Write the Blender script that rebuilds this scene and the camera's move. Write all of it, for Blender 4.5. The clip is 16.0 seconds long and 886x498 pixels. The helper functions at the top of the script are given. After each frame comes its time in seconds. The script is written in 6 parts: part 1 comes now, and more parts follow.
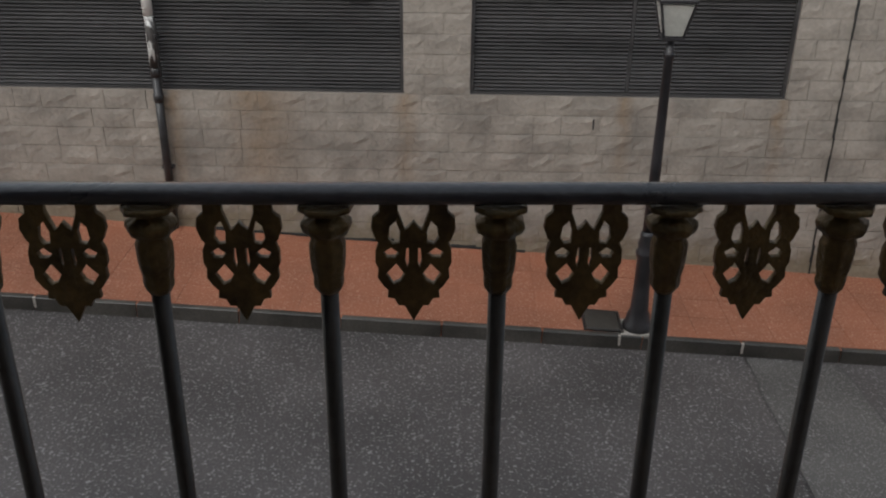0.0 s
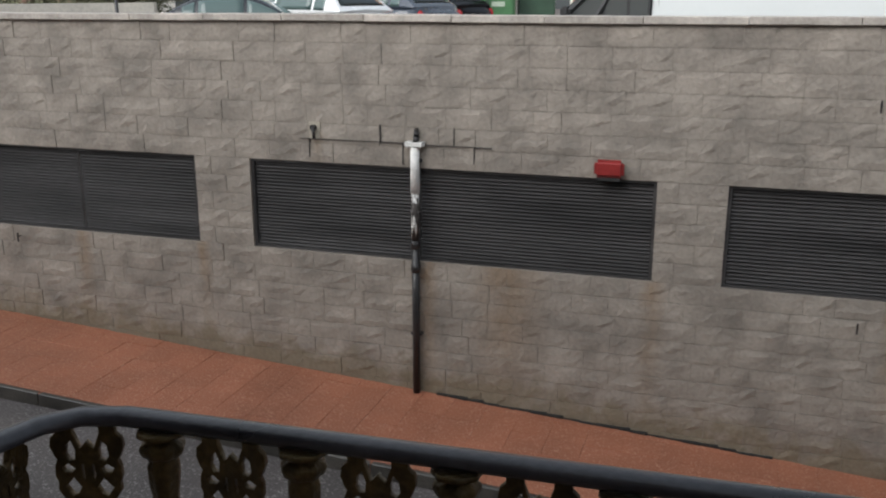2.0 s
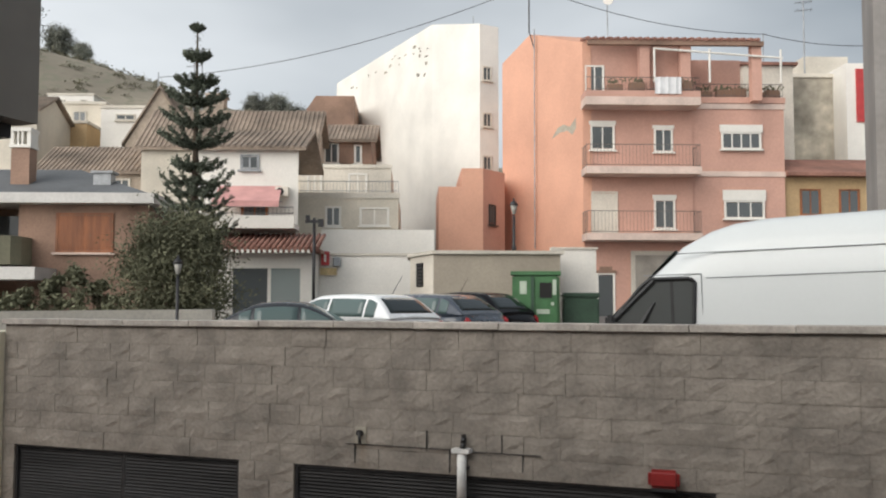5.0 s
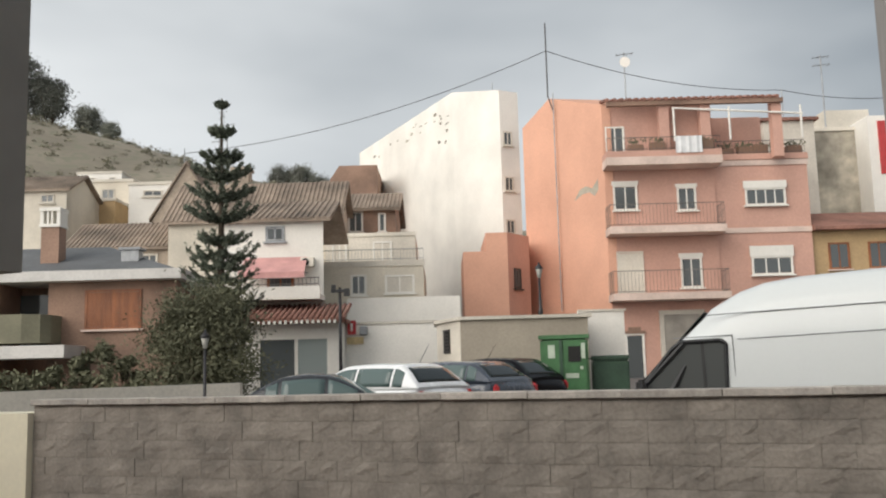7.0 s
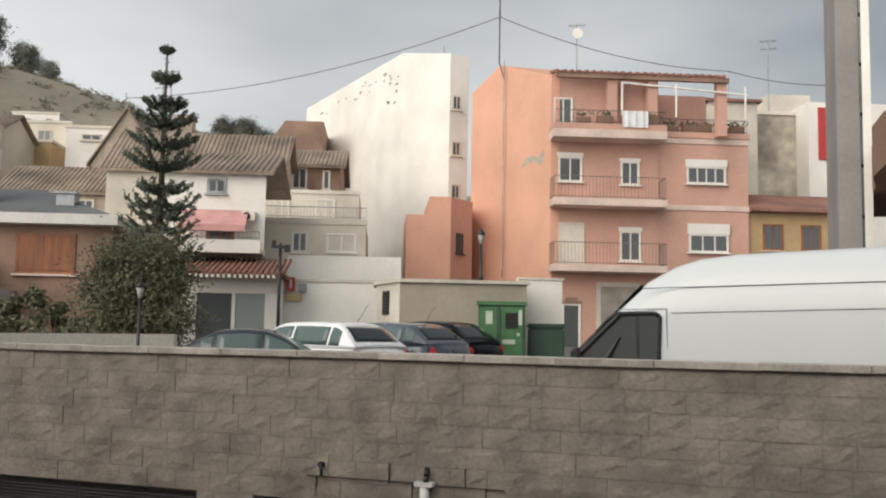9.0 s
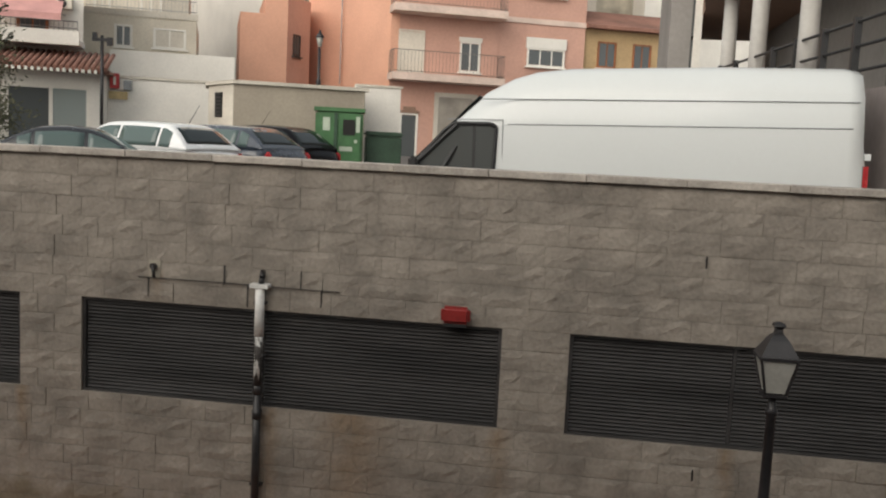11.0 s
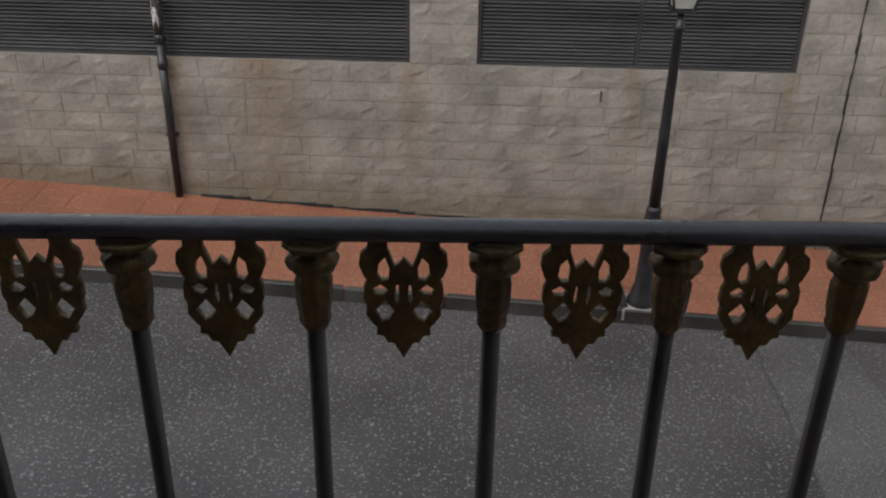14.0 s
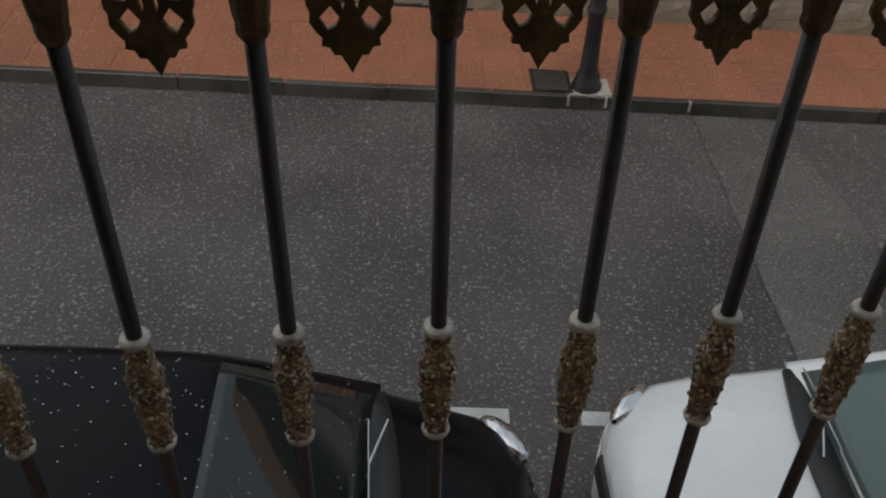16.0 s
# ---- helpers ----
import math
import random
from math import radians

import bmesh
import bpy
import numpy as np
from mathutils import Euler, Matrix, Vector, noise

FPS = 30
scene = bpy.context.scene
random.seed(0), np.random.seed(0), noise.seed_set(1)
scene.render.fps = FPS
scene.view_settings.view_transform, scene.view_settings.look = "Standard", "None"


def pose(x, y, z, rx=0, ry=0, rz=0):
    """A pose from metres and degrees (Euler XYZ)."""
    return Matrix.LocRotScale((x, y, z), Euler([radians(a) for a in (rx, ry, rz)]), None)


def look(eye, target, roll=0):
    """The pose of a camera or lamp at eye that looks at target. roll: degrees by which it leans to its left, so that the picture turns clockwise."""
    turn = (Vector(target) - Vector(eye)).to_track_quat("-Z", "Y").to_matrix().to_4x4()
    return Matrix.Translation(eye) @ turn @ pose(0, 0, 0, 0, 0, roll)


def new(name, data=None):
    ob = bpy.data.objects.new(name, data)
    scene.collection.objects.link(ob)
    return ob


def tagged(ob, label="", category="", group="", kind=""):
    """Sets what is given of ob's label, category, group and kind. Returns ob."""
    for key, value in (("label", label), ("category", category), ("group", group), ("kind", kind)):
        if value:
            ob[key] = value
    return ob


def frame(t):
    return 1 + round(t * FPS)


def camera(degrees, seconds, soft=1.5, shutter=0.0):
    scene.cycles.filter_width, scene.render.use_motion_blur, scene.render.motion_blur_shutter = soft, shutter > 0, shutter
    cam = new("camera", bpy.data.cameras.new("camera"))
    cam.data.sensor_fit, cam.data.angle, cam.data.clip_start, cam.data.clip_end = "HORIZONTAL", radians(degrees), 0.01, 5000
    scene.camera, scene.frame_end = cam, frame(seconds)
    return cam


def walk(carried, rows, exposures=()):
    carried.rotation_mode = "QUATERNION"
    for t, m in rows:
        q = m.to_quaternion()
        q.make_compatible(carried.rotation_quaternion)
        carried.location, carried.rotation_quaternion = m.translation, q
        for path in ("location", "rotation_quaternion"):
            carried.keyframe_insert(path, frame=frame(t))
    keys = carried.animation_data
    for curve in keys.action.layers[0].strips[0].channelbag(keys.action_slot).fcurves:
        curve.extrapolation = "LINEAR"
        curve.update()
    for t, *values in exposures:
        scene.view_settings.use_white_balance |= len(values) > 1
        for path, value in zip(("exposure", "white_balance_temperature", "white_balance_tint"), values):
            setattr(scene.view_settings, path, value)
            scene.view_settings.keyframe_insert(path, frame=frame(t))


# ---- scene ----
cam = camera(51.5, 16.0, soft=2.1)
PATH = [
    (0, (0.997, -0.115, 4.622), (0.960, 1.682, 3.746), 0.62),
    (0.5, (1.026, -0.099, 4.650), (0.823, 1.732, 3.872), 1.41),
    (1, (1.050, -0.087, 4.673), (0.658, 1.752, 3.992), 1.66),
    (1.5, (1.064, -0.090, 4.689), (0.566, 1.745, 4.069), 0.75),
    (2, (1.095, -0.110, 4.720), (0.507, 1.727, 4.191), -0.02),
    (2.5, (1.111, -0.142, 4.724), (0.463, 1.701, 4.298), -0.32),
    (3, (1.114, -0.149, 4.725), (0.426, 1.702, 4.405), -0.29),
    (3.5, (1.106, -0.146, 4.726), (0.411, 1.718, 4.522), 0.03),
    (4, (1.086, -0.129, 4.723), (0.399, 1.749, 4.661), 0.62),
    (6.5, (1.059, -0.050, 4.790), (0.311, 1.791, 5.019), -1.63),
    (7, (1.063, -0.047, 4.797), (0.316, 1.790, 5.057), -1.53),
    (7.5, (1.061, -0.049, 4.795), (0.335, 1.795, 5.062), -1.47),
    (8, (1.060, -0.051, 4.795), (0.332, 1.795, 5.049), -0.87),
    (10.5, (1.024, -0.053, 4.760), (0.663, 1.913, 4.672), 3.48),
    (11, (1.017, -0.050, 4.757), (0.742, 1.918, 4.534), 2.86),
    (11.5, (1.003, -0.036, 4.752), (0.797, 1.923, 4.403), 1.51),
    (12, (0.990, -0.023, 4.742), (0.834, 1.910, 4.256), 0.42),
    (12.5, (0.985, -0.018, 4.729), (0.858, 1.880, 4.114), 0.25),
    (13, (1.003, -0.034, 4.722), (0.893, 1.828, 3.999), 0.39),
    (13.5, (1.002, -0.051, 4.698), (0.910, 1.771, 3.878), 0.64),
    (14, (1.006, -0.055, 4.658), (0.959, 1.709, 3.716), 1.15),
    (14.5, (1.003, -0.054, 4.633), (1.006, 1.635, 3.562), 2.29),
    (15, (1.001, -0.054, 4.598), (1.032, 1.571, 3.431), 1.69),
    (15.5, (0.999, -0.051, 4.576), (1.057, 1.506, 3.322), 1.77),
    (16, (0.999, -0.050, 4.573), (1.079, 1.467, 3.273), 1.87),
]
EXPOSURES = [(0, 0.85, 6250, 10), (0.5, 0.95, 6200, 10), (1, 1.12, 6150, 10), (1.5, 1, 6150, 10), (2, 0.78, 6150, 10), (2.5, 0.77, 6150, 10), (3, 0.77, 6200, 10), (3.5, 0.58, 6250, 10), (4, 0.42, 6300, 10), (6.5, 0.22, 6600, 10), (8, 0.22, 6600, 10), (10.5, 0.13, 6900, 10), (11, 0.2, 6850, 10), (12, 0.62, 6700, 10), (12.5, 0.68, 6500, 10), (13.5, 1, 6200, 10), (14.5, 0.95, 6250, 10), (16, 0.7, 6500, 10)]
walk(cam, [(t, look(eye, target, roll)) for t, eye, target, roll in PATH], EXPOSURES)

# ---- world and sun: a bright overcast, rainy day ----
SUN_FROM = Vector((-0.36, -0.82, 0.44)).normalized()
world = bpy.data.worlds.new("overcast_sky")
scene.world = world
world.use_nodes = True
wn, wl = world.node_tree.nodes, world.node_tree.links
wn.clear()
sky = wn.new("ShaderNodeTexSky")
sky.sky_type, sky.sun_disc = "NISHITA", False
sky.sun_elevation = math.asin(SUN_FROM.z)
sky.sun_rotation = math.atan2(SUN_FROM.x, SUN_FROM.y)
sky.dust_density, sky.air_density = 4.0, 1.0
sky_level = wn.new("ShaderNodeVectorMath")
sky_level.operation = "SCALE"
sky_level.inputs[3].default_value = 0.06
wl.new(sky.outputs[0], sky_level.inputs[0])
coord = wn.new("ShaderNodeTexCoord")
squash = wn.new("ShaderNodeMapping")
squash.inputs["Scale"].default_value = (1.0, 1.0, 2.6)
wl.new(coord.outputs["Generated"], squash.inputs[0])
cloud = wn.new("ShaderNodeTexNoise")
cloud.inputs["Scale"].default_value, cloud.inputs["Detail"].default_value, cloud.inputs["Roughness"].default_value = 1.7, 4.0, 0.45
wl.new(squash.outputs[0], cloud.inputs["Vector"])
tones = wn.new("ShaderNodeValToRGB")
tones.color_ramp.elements[0].position, tones.color_ramp.elements[0].color = 0.10, (0.305, 0.342, 0.375, 1)
tones.color_ramp.elements[1].position, tones.color_ramp.elements[1].color = 0.90, (1.09, 1.12, 1.13, 1)
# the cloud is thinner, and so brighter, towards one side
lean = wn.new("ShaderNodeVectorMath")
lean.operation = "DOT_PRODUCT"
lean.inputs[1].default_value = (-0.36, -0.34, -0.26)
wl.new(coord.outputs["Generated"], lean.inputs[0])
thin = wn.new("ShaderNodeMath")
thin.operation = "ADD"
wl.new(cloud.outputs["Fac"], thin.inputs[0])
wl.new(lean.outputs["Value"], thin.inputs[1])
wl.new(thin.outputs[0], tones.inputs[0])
veil = wn.new("ShaderNodeMix")
veil.data_type = "RGBA"
veil.inputs[0].default_value = 0.88
wl.new(sky_level.outputs[0], veil.inputs[6])
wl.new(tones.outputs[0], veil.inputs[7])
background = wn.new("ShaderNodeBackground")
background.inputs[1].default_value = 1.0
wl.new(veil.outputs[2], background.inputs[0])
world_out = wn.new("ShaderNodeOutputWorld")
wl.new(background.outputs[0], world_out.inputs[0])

sun_data = bpy.data.lights.new("sun", "SUN")
sun_data.energy, sun_data.angle, sun_data.color = 2.0, radians(60), (1.0, 0.95, 0.88)
sun = new("sun", sun_data)
sun.matrix_world = look(SUN_FROM * 60, (0, 0, 0))


# ---- materials ----
def mat(name, base, rough=0.8, fine=40.0, coarse=1.5, vary=0.18, bump=0.15, metal=0.0, stretch=(1, 1, 1), piece=0.0, second=None, second_at=0.55, coat=0.0, depth=0.01, spec=0.5, streaks=()):
    """A painted, stony or metallic surface: fine grain, broad stains, relief, and a shade of its own for each piece."""
    m = bpy.data.materials.new(name)
    m.use_nodes = True
    n, l = m.node_tree.nodes, m.node_tree.links
    b = n["Principled BSDF"]
    geo = n.new("ShaderNodeNewGeometry")
    mp = n.new("ShaderNodeMapping")
    mp.inputs["Scale"].default_value = stretch
    l.new(geo.outputs["Position"], mp.inputs[0])
    n1, n2 = n.new("ShaderNodeTexNoise"), n.new("ShaderNodeTexNoise")
    for t, s, d in ((n1, fine, 5.0), (n2, coarse, 6.0)):
        t.inputs["Scale"].default_value, t.inputs["Detail"].default_value = s, d
        l.new(mp.outputs[0], t.inputs["Vector"])
    dark = tuple(c * (1 - 1.6 * vary) for c in base) + (1,)
    pale = tuple(min(c * (1 + vary), 0.95) for c in base) + (1,)
    r2 = n.new("ShaderNodeValToRGB")
    r2.color_ramp.elements[0].position, r2.color_ramp.elements[0].color = 0.28, dark
    r2.color_ramp.elements[1].position, r2.color_ramp.elements[1].color = 0.66, pale
    l.new(n2.outputs["Fac"], r2.inputs[0])
    col = r2.outputs[0]
    if second:
        r3 = n.new("ShaderNodeValToRGB")
        r3.color_ramp.elements[0].position, r3.color_ramp.elements[0].color = second_at, (0, 0, 0, 1)
        r3.color_ramp.elements[1].position, r3.color_ramp.elements[1].color = second_at + 0.08, (1, 1, 1, 1)
        l.new(n1.outputs["Fac"], r3.inputs[0])
        mx = n.new("ShaderNodeMix")
        mx.data_type = "RGBA"
        l.new(r3.outputs[0], mx.inputs[0])
        l.new(col, mx.inputs[6])
        mx.inputs[7].default_value = (*second, 1)
        col = mx.outputs[2]
    if streaks:
        # rust that has run down the wall from given places, and mud splashed up from the pavement
        xyz = n.new("ShaderNodeSeparateXYZ")
        l.new(geo.outputs["Position"], xyz.inputs[0])

        def calc(op, a, c, clamp=False):
            k = n.new("ShaderNodeMath")
            k.operation, k.use_clamp = op, clamp
            for i, v in enumerate((a, c)):
                if isinstance(v, (int, float)):
                    k.inputs[i].default_value = v
                else:
                    l.new(v, k.inputs[i])
            return k.outputs[0]

        wob = n.new("ShaderNodeTexNoise")
        wob.inputs["Scale"].default_value, wob.inputs["Detail"].default_value = 5.0, 6.0
        l.new(geo.outputs["Position"], wob.inputs["Vector"])
        x = calc("ADD", xyz.outputs[0], calc("MULTIPLY", calc("SUBTRACT", wob.outputs["Fac"], 0.5), 0.22))
        total = None
        for x0, w, top, length in streaks:
            side = calc("SUBTRACT", 1.0, calc("DIVIDE", calc("ABSOLUTE", calc("SUBTRACT", x, x0), 0.0), w), True)
            run = calc("MULTIPLY", calc("SUBTRACT", 1.0, calc("DIVIDE", calc("SUBTRACT", top, xyz.outputs[2]), length), True), calc("LESS_THAN", xyz.outputs[2], top))
            one = calc("MULTIPLY", side, run)
            total = one if total is None else calc("MAXIMUM", total, one)
        above = calc("ADD", xyz.outputs[2], calc("SUBTRACT", calc("MULTIPLY", xyz.outputs[0], 0.062), 0.03))
        mud = calc("MULTIPLY", calc("SUBTRACT", calc("MULTIPLY", wob.outputs["Fac"], 0.9), calc("MULTIPLY", above, 1.1)), 3.0, True)
        for fac, tint in ((calc("MULTIPLY", total, calc("MULTIPLY", wob.outputs["Fac"], 1.3), True), (0.22, 0.15, 0.09, 1)), (calc("MULTIPLY", mud, 0.75), (0.17, 0.135, 0.085, 1))):
            mr = n.new("ShaderNodeMix")
            mr.data_type = "RGBA"
            l.new(fac, mr.inputs[0])
            l.new(col, mr.inputs[6])
            mr.inputs[7].default_value = tint
            col = mr.outputs[2]
    hsv = n.new("ShaderNodeHueSaturation")
    l.new(col, hsv.inputs["Color"])
    grain = n.new("ShaderNodeMapRange")
    grain.inputs[1].default_value, grain.inputs[2].default_value = 0.25, 0.75
    grain.inputs[3].default_value, grain.inputs[4].default_value = 1 - vary * 0.7, 1 + vary * 0.7
    l.new(n1.outputs["Fac"], grain.inputs[0])
    if piece:
        info = n.new("ShaderNodeObjectInfo")
        per = n.new("ShaderNodeMapRange")
        per.inputs[3].default_value, per.inputs[4].default_value = 1 - piece, 1 + piece
        l.new(info.outputs["Random"], per.inputs[0])
        isl = n.new("ShaderNodeMapRange")
        isl.inputs[3].default_value, isl.inputs[4].default_value = 1 - piece, 1 + piece
        l.new(geo.outputs["Random Per Island"], isl.inputs[0])
        m1, m2 = n.new("ShaderNodeMath"), n.new("ShaderNodeMath")
        m1.operation = m2.operation = "MULTIPLY"
        l.new(per.outputs[0], m1.inputs[0])
        l.new(isl.outputs[0], m1.inputs[1])
        l.new(m1.outputs[0], m2.inputs[0])
        l.new(grain.outputs[0], m2.inputs[1])
        l.new(m2.outputs[0], hsv.inputs["Value"])
    else:
        l.new(grain.outputs[0], hsv.inputs["Value"])
    l.new(hsv.outputs[0], b.inputs["Base Color"])
    rr = n.new("ShaderNodeMapRange")
    rr.inputs[3].default_value, rr.inputs[4].default_value = max(rough - 0.12, 0.03), min(rough + 0.12, 1)
    l.new(n2.outputs["Fac"], rr.inputs[0])
    l.new(rr.outputs[0], b.inputs["Roughness"])
    b.inputs["Metallic"].default_value = metal
    b.inputs["Specular IOR Level"].default_value = spec
    b.inputs["Coat Weight"].default_value = coat
    b.inputs["Coat Roughness"].default_value = 0.08
    if bump:
        bp = n.new("ShaderNodeBump")
        bp.inputs["Strength"].default_value, bp.inputs["Distance"].default_value = bump, depth
        l.new(n1.outputs["Fac"], bp.inputs["Height"])
        l.new(bp.outputs[0], b.inputs["Normal"])
    return m


def glass(name, tint, rough=0.05, alpha=1.0):
    """Dark window glass with a clear mirror of the sky; alpha under 1 lets the inside show."""
    m = bpy.data.materials.new(name)
    m.use_nodes = True
    b = m.node_tree.nodes["Principled BSDF"]
    b.inputs["Base Color"].default_value = (*tint, 1)
    b.inputs["Roughness"].default_value = rough
    b.inputs["IOR"].default_value = 1.5
    b.inputs["Coat Weight"].default_value = 0.1
    b.inputs["Alpha"].default_value = alpha
    return m


M_BLOCK = mat("split_face_block", (0.262, 0.230, 0.197), 0.85, 22, 2.2, 0.20, 0.7, piece=0.035, depth=0.016, streaks=((0.37, 0.16, 1.79, 1.9), (2.74, 0.13, 1.79, 1.6), (-6.9, 0.14, 1.79, 1.3), (-2.16, 0.12, 1.9, 3.0), (-5.1, 0.10, 1.79, 1.0), (-3.52, 0.12, 3.25, 0.5), (4.42, 0.10, 1.79, 1.2), (-1.2, 0.5, 1.79, 2.2)))
M_MORTAR = mat("mortar", (0.245, 0.214, 0.182), 0.9, 60, 1.2, 0.2, 0.3)
M_COPING = mat("coping_stone", (0.40, 0.36, 0.32), 0.6, 30, 2.0, 0.25, 0.2, piece=0.15)
M_LOUVRE = mat("louvre_paint", (0.036, 0.034, 0.034), 0.6, 18, 1.1, 0.4, 0.1, stretch=(0.4, 1, 3))
M_DARK = mat("near_black", (0.02, 0.019, 0.018), 0.9, 10, 2, 0.2, 0)
M_TILE = mat("red_paving_tile", (0.32, 0.120, 0.067), 0.42, 45, 1.2, 0.14, 0.4, piece=0.05, second=(0.46, 0.26, 0.18), second_at=0.57)
M_JOINT = mat("sand_joint", (0.28, 0.108, 0.06), 0.9, 80, 2, 0.2, 0.2)
M_KERB = mat("wet_kerb", (0.060, 0.054, 0.047), 0.45, 40, 2, 0.35, 0.25, piece=0.12)
M_ASPHALT = mat("wet_asphalt", (0.090, 0.078, 0.074), 0.5, 40, 0.7, 0.26, 1.0, second=(0.26, 0.245, 0.235), second_at=0.575)
M_PATCH = mat("asphalt_patch", (0.112, 0.102, 0.093), 0.5, 55, 0.9, 0.25, 0.9, second=(0.26, 0.245, 0.23), second_at=0.56)
M_SEAM = mat("bitumen_seam", (0.075, 0.070, 0.066), 0.5, 60, 2, 0.3, 0.3)
M_LINE = mat("road_paint", (0.62, 0.62, 0.60), 0.6, 50, 3, 0.2, 0.2)
M_IRON = mat("black_iron", (0.020, 0.018, 0.018), 0.35, 90, 6, 0.3, 0.15)
M_RAIL = mat("handrail_paint", (0.030, 0.028, 0.034), 0.32, 120, 8, 0.3, 0.1)
M_BRONZE = mat("bronzed_casting", (0.075, 0.050, 0.018), 0.42, 160, 30, 0.4, 0.3, metal=0.55)
# the pale flecks paint in wet highlights along with worn silver
M_BRASS = mat("worn_glinting_gilt", (0.17, 0.12, 0.055), 0.28, 200, 40, 0.4, 0.4, metal=0.5, second=(0.46, 0.42, 0.36), second_at=0.53)
M_COLLAR = mat("worn_pale_collar", (0.42, 0.39, 0.34), 0.35, 200, 30, 0.25, 0.2, metal=0.3)
M_PVC = mat("white_pipe_paint", (0.74, 0.73, 0.70), 0.5, 30, 5, 0.12, 0.1)
M_FLAKE = mat("flaking_pipe", (0.045, 0.038, 0.034), 0.6, 14, 3, 0.4, 0.3, second=(0.50, 0.49, 0.47), second_at=0.53, stretch=(1, 1, 0.5))
M_RED = mat("red_plastic", (0.26, 0.024, 0.022), 0.4, 30, 3, 0.2, 0.05)
M_OPAL = mat("opal_lamp_panel", (0.40, 0.39, 0.355), 0.4, 30, 4, 0.12, 0.05)
M_LAMPIRON = mat("lamp_iron", (0.022, 0.020, 0.022), 0.4, 60, 5, 0.3, 0.15)
M_VAN = mat("white_van_paint", (0.68, 0.705, 0.70), 0.42, 20, 0.3, 0.015, 0.02, coat=0.5)
M_TRIM = mat("black_trim", (0.02, 0.02, 0.021), 0.5, 60, 5, 0.2, 0.1)
M_TYRE = mat("tyre_rubber", (0.018, 0.018, 0.018), 0.85, 60, 5, 0.2, 0.2)
M_RIM = mat("alloy_rim", (0.45, 0.45, 0.46), 0.3, 60, 5, 0.1, 0.05, metal=0.9)
M_CHROME = mat("chrome", (0.62, 0.62, 0.63), 0.12, 60, 5, 0.05, 0.0, metal=1.0)
M_CARDARK = mat("dark_car_paint", (0.006, 0.005, 0.007), 0.2, 60, 3, 0.2, 0.0, spec=0.14)
M_CARWHITE = mat("white_car_paint", (0.86, 0.87, 0.87), 0.25, 40, 2, 0.04, 0.02, coat=0.8)
M_CARGREY = mat("charcoal_car_paint", (0.022, 0.024, 0.029), 0.25, 60, 3, 0.2, 0.02, coat=0.3)
M_CARBLUE = mat("slate_blue_car_paint", (0.042, 0.052, 0.072), 0.25, 60, 3, 0.2, 0.02, coat=0.8)
M_GLASS = glass("car_glass", (0.012, 0.018, 0.018))
M_GREENGLASS = glass("tinted_car_glass", (0.085, 0.125, 0.12))
M_PANE = glass("window_glass", (0.095, 0.105, 0.108))
# pale tint puts a sky reflection into the cab panes' own colour
M_CABGLASS = glass("sky_pale_cab_glass", (0.085, 0.09, 0.088))
M_FARIRON = mat("weathered_balcony_iron", (0.13, 0.115, 0.105), 0.6, 40, 4, 0.25, 0.1)
M_TAIL = mat("tail_light", (0.42, 0.03, 0.035), 0.25, 40, 5, 0.15, 0.02, coat=0.6)
M_WHITE = mat("whitewash", (0.80, 0.77, 0.71), 0.85, 14, 0.45, 0.07, 0.15)
M_CREAM = mat("cream_render", (0.66, 0.60, 0.50), 0.85, 14, 0.4, 0.14, 0.15)
M_PALE = mat("pale_grey_render", (0.64, 0.59, 0.51), 0.85, 14, 0.4, 0.16, 0.15)
M_PINK = mat("salmon_render", (0.66, 0.365, 0.258), 0.85, 10, 0.35, 0.08, 0.12)
# darker copy of the salmon render: shade painted on the less lit faces
M_PINK_SHADE = mat("shaded_salmon_render", (0.58, 0.34, 0.268), 0.85, 10, 0.35, 0.10, 0.12)
M_BAND = mat("pale_band", (0.66, 0.52, 0.45), 0.8, 12, 0.8, 0.14, 0.1)
M_YELLOW = mat("ochre_render", (0.50, 0.35, 0.19), 0.85, 10, 0.4, 0.14, 0.12)
M_BRICK = mat("brown_brick_wall", (0.29, 0.185, 0.135), 0.85, 16, 0.6, 0.22, 0.3)
M_WOOD = mat("varnished_shutter", (0.30, 0.11, 0.045), 0.55, 12, 1.2, 0.3, 0.2, stretch=(4, 4, 0.6))
M_FASCIA = mat("pale_fascia", (0.60, 0.58, 0.55), 0.7, 12, 0.8, 0.12, 0.1)
M_SLATE = mat("blue_grey_roof", (0.12, 0.125, 0.13), 0.7, 9, 0.8, 0.2, 0.5)
M_ROOFTILE = mat("weathered_roof_tile", (0.29, 0.228, 0.178), 0.9, 7, 0.6, 0.3, 0.8, depth=0.06)
M_REDTILE = mat("red_roof_tile", (0.28, 0.14, 0.105), 0.85, 7, 0.7, 0.25, 0.6, depth=0.05)
M_TAN = mat("tan_rubble_wall", (0.40, 0.33, 0.26), 0.9, 5, 0.5, 0.25, 0.5)
M_STAIN = mat("stained_render", (0.42, 0.38, 0.31), 0.9, 2.2, 0.5, 0.38, 0.3)
M_UTIL = mat("utility_render", (0.36, 0.315, 0.255), 0.9, 14, 0.5, 0.12, 0.2)
M_AWNING = mat("pink_awning_cloth", (0.62, 0.33, 0.31), 0.9, 40, 1.5, 0.12, 0.1)
M_GREEN = mat("green_container", (0.055, 0.155, 0.060), 0.45, 20, 2, 0.2, 0.05)
M_GREEN2 = mat("dark_green_container", (0.035, 0.075, 0.045), 0.5, 20, 2, 0.2, 0.05)
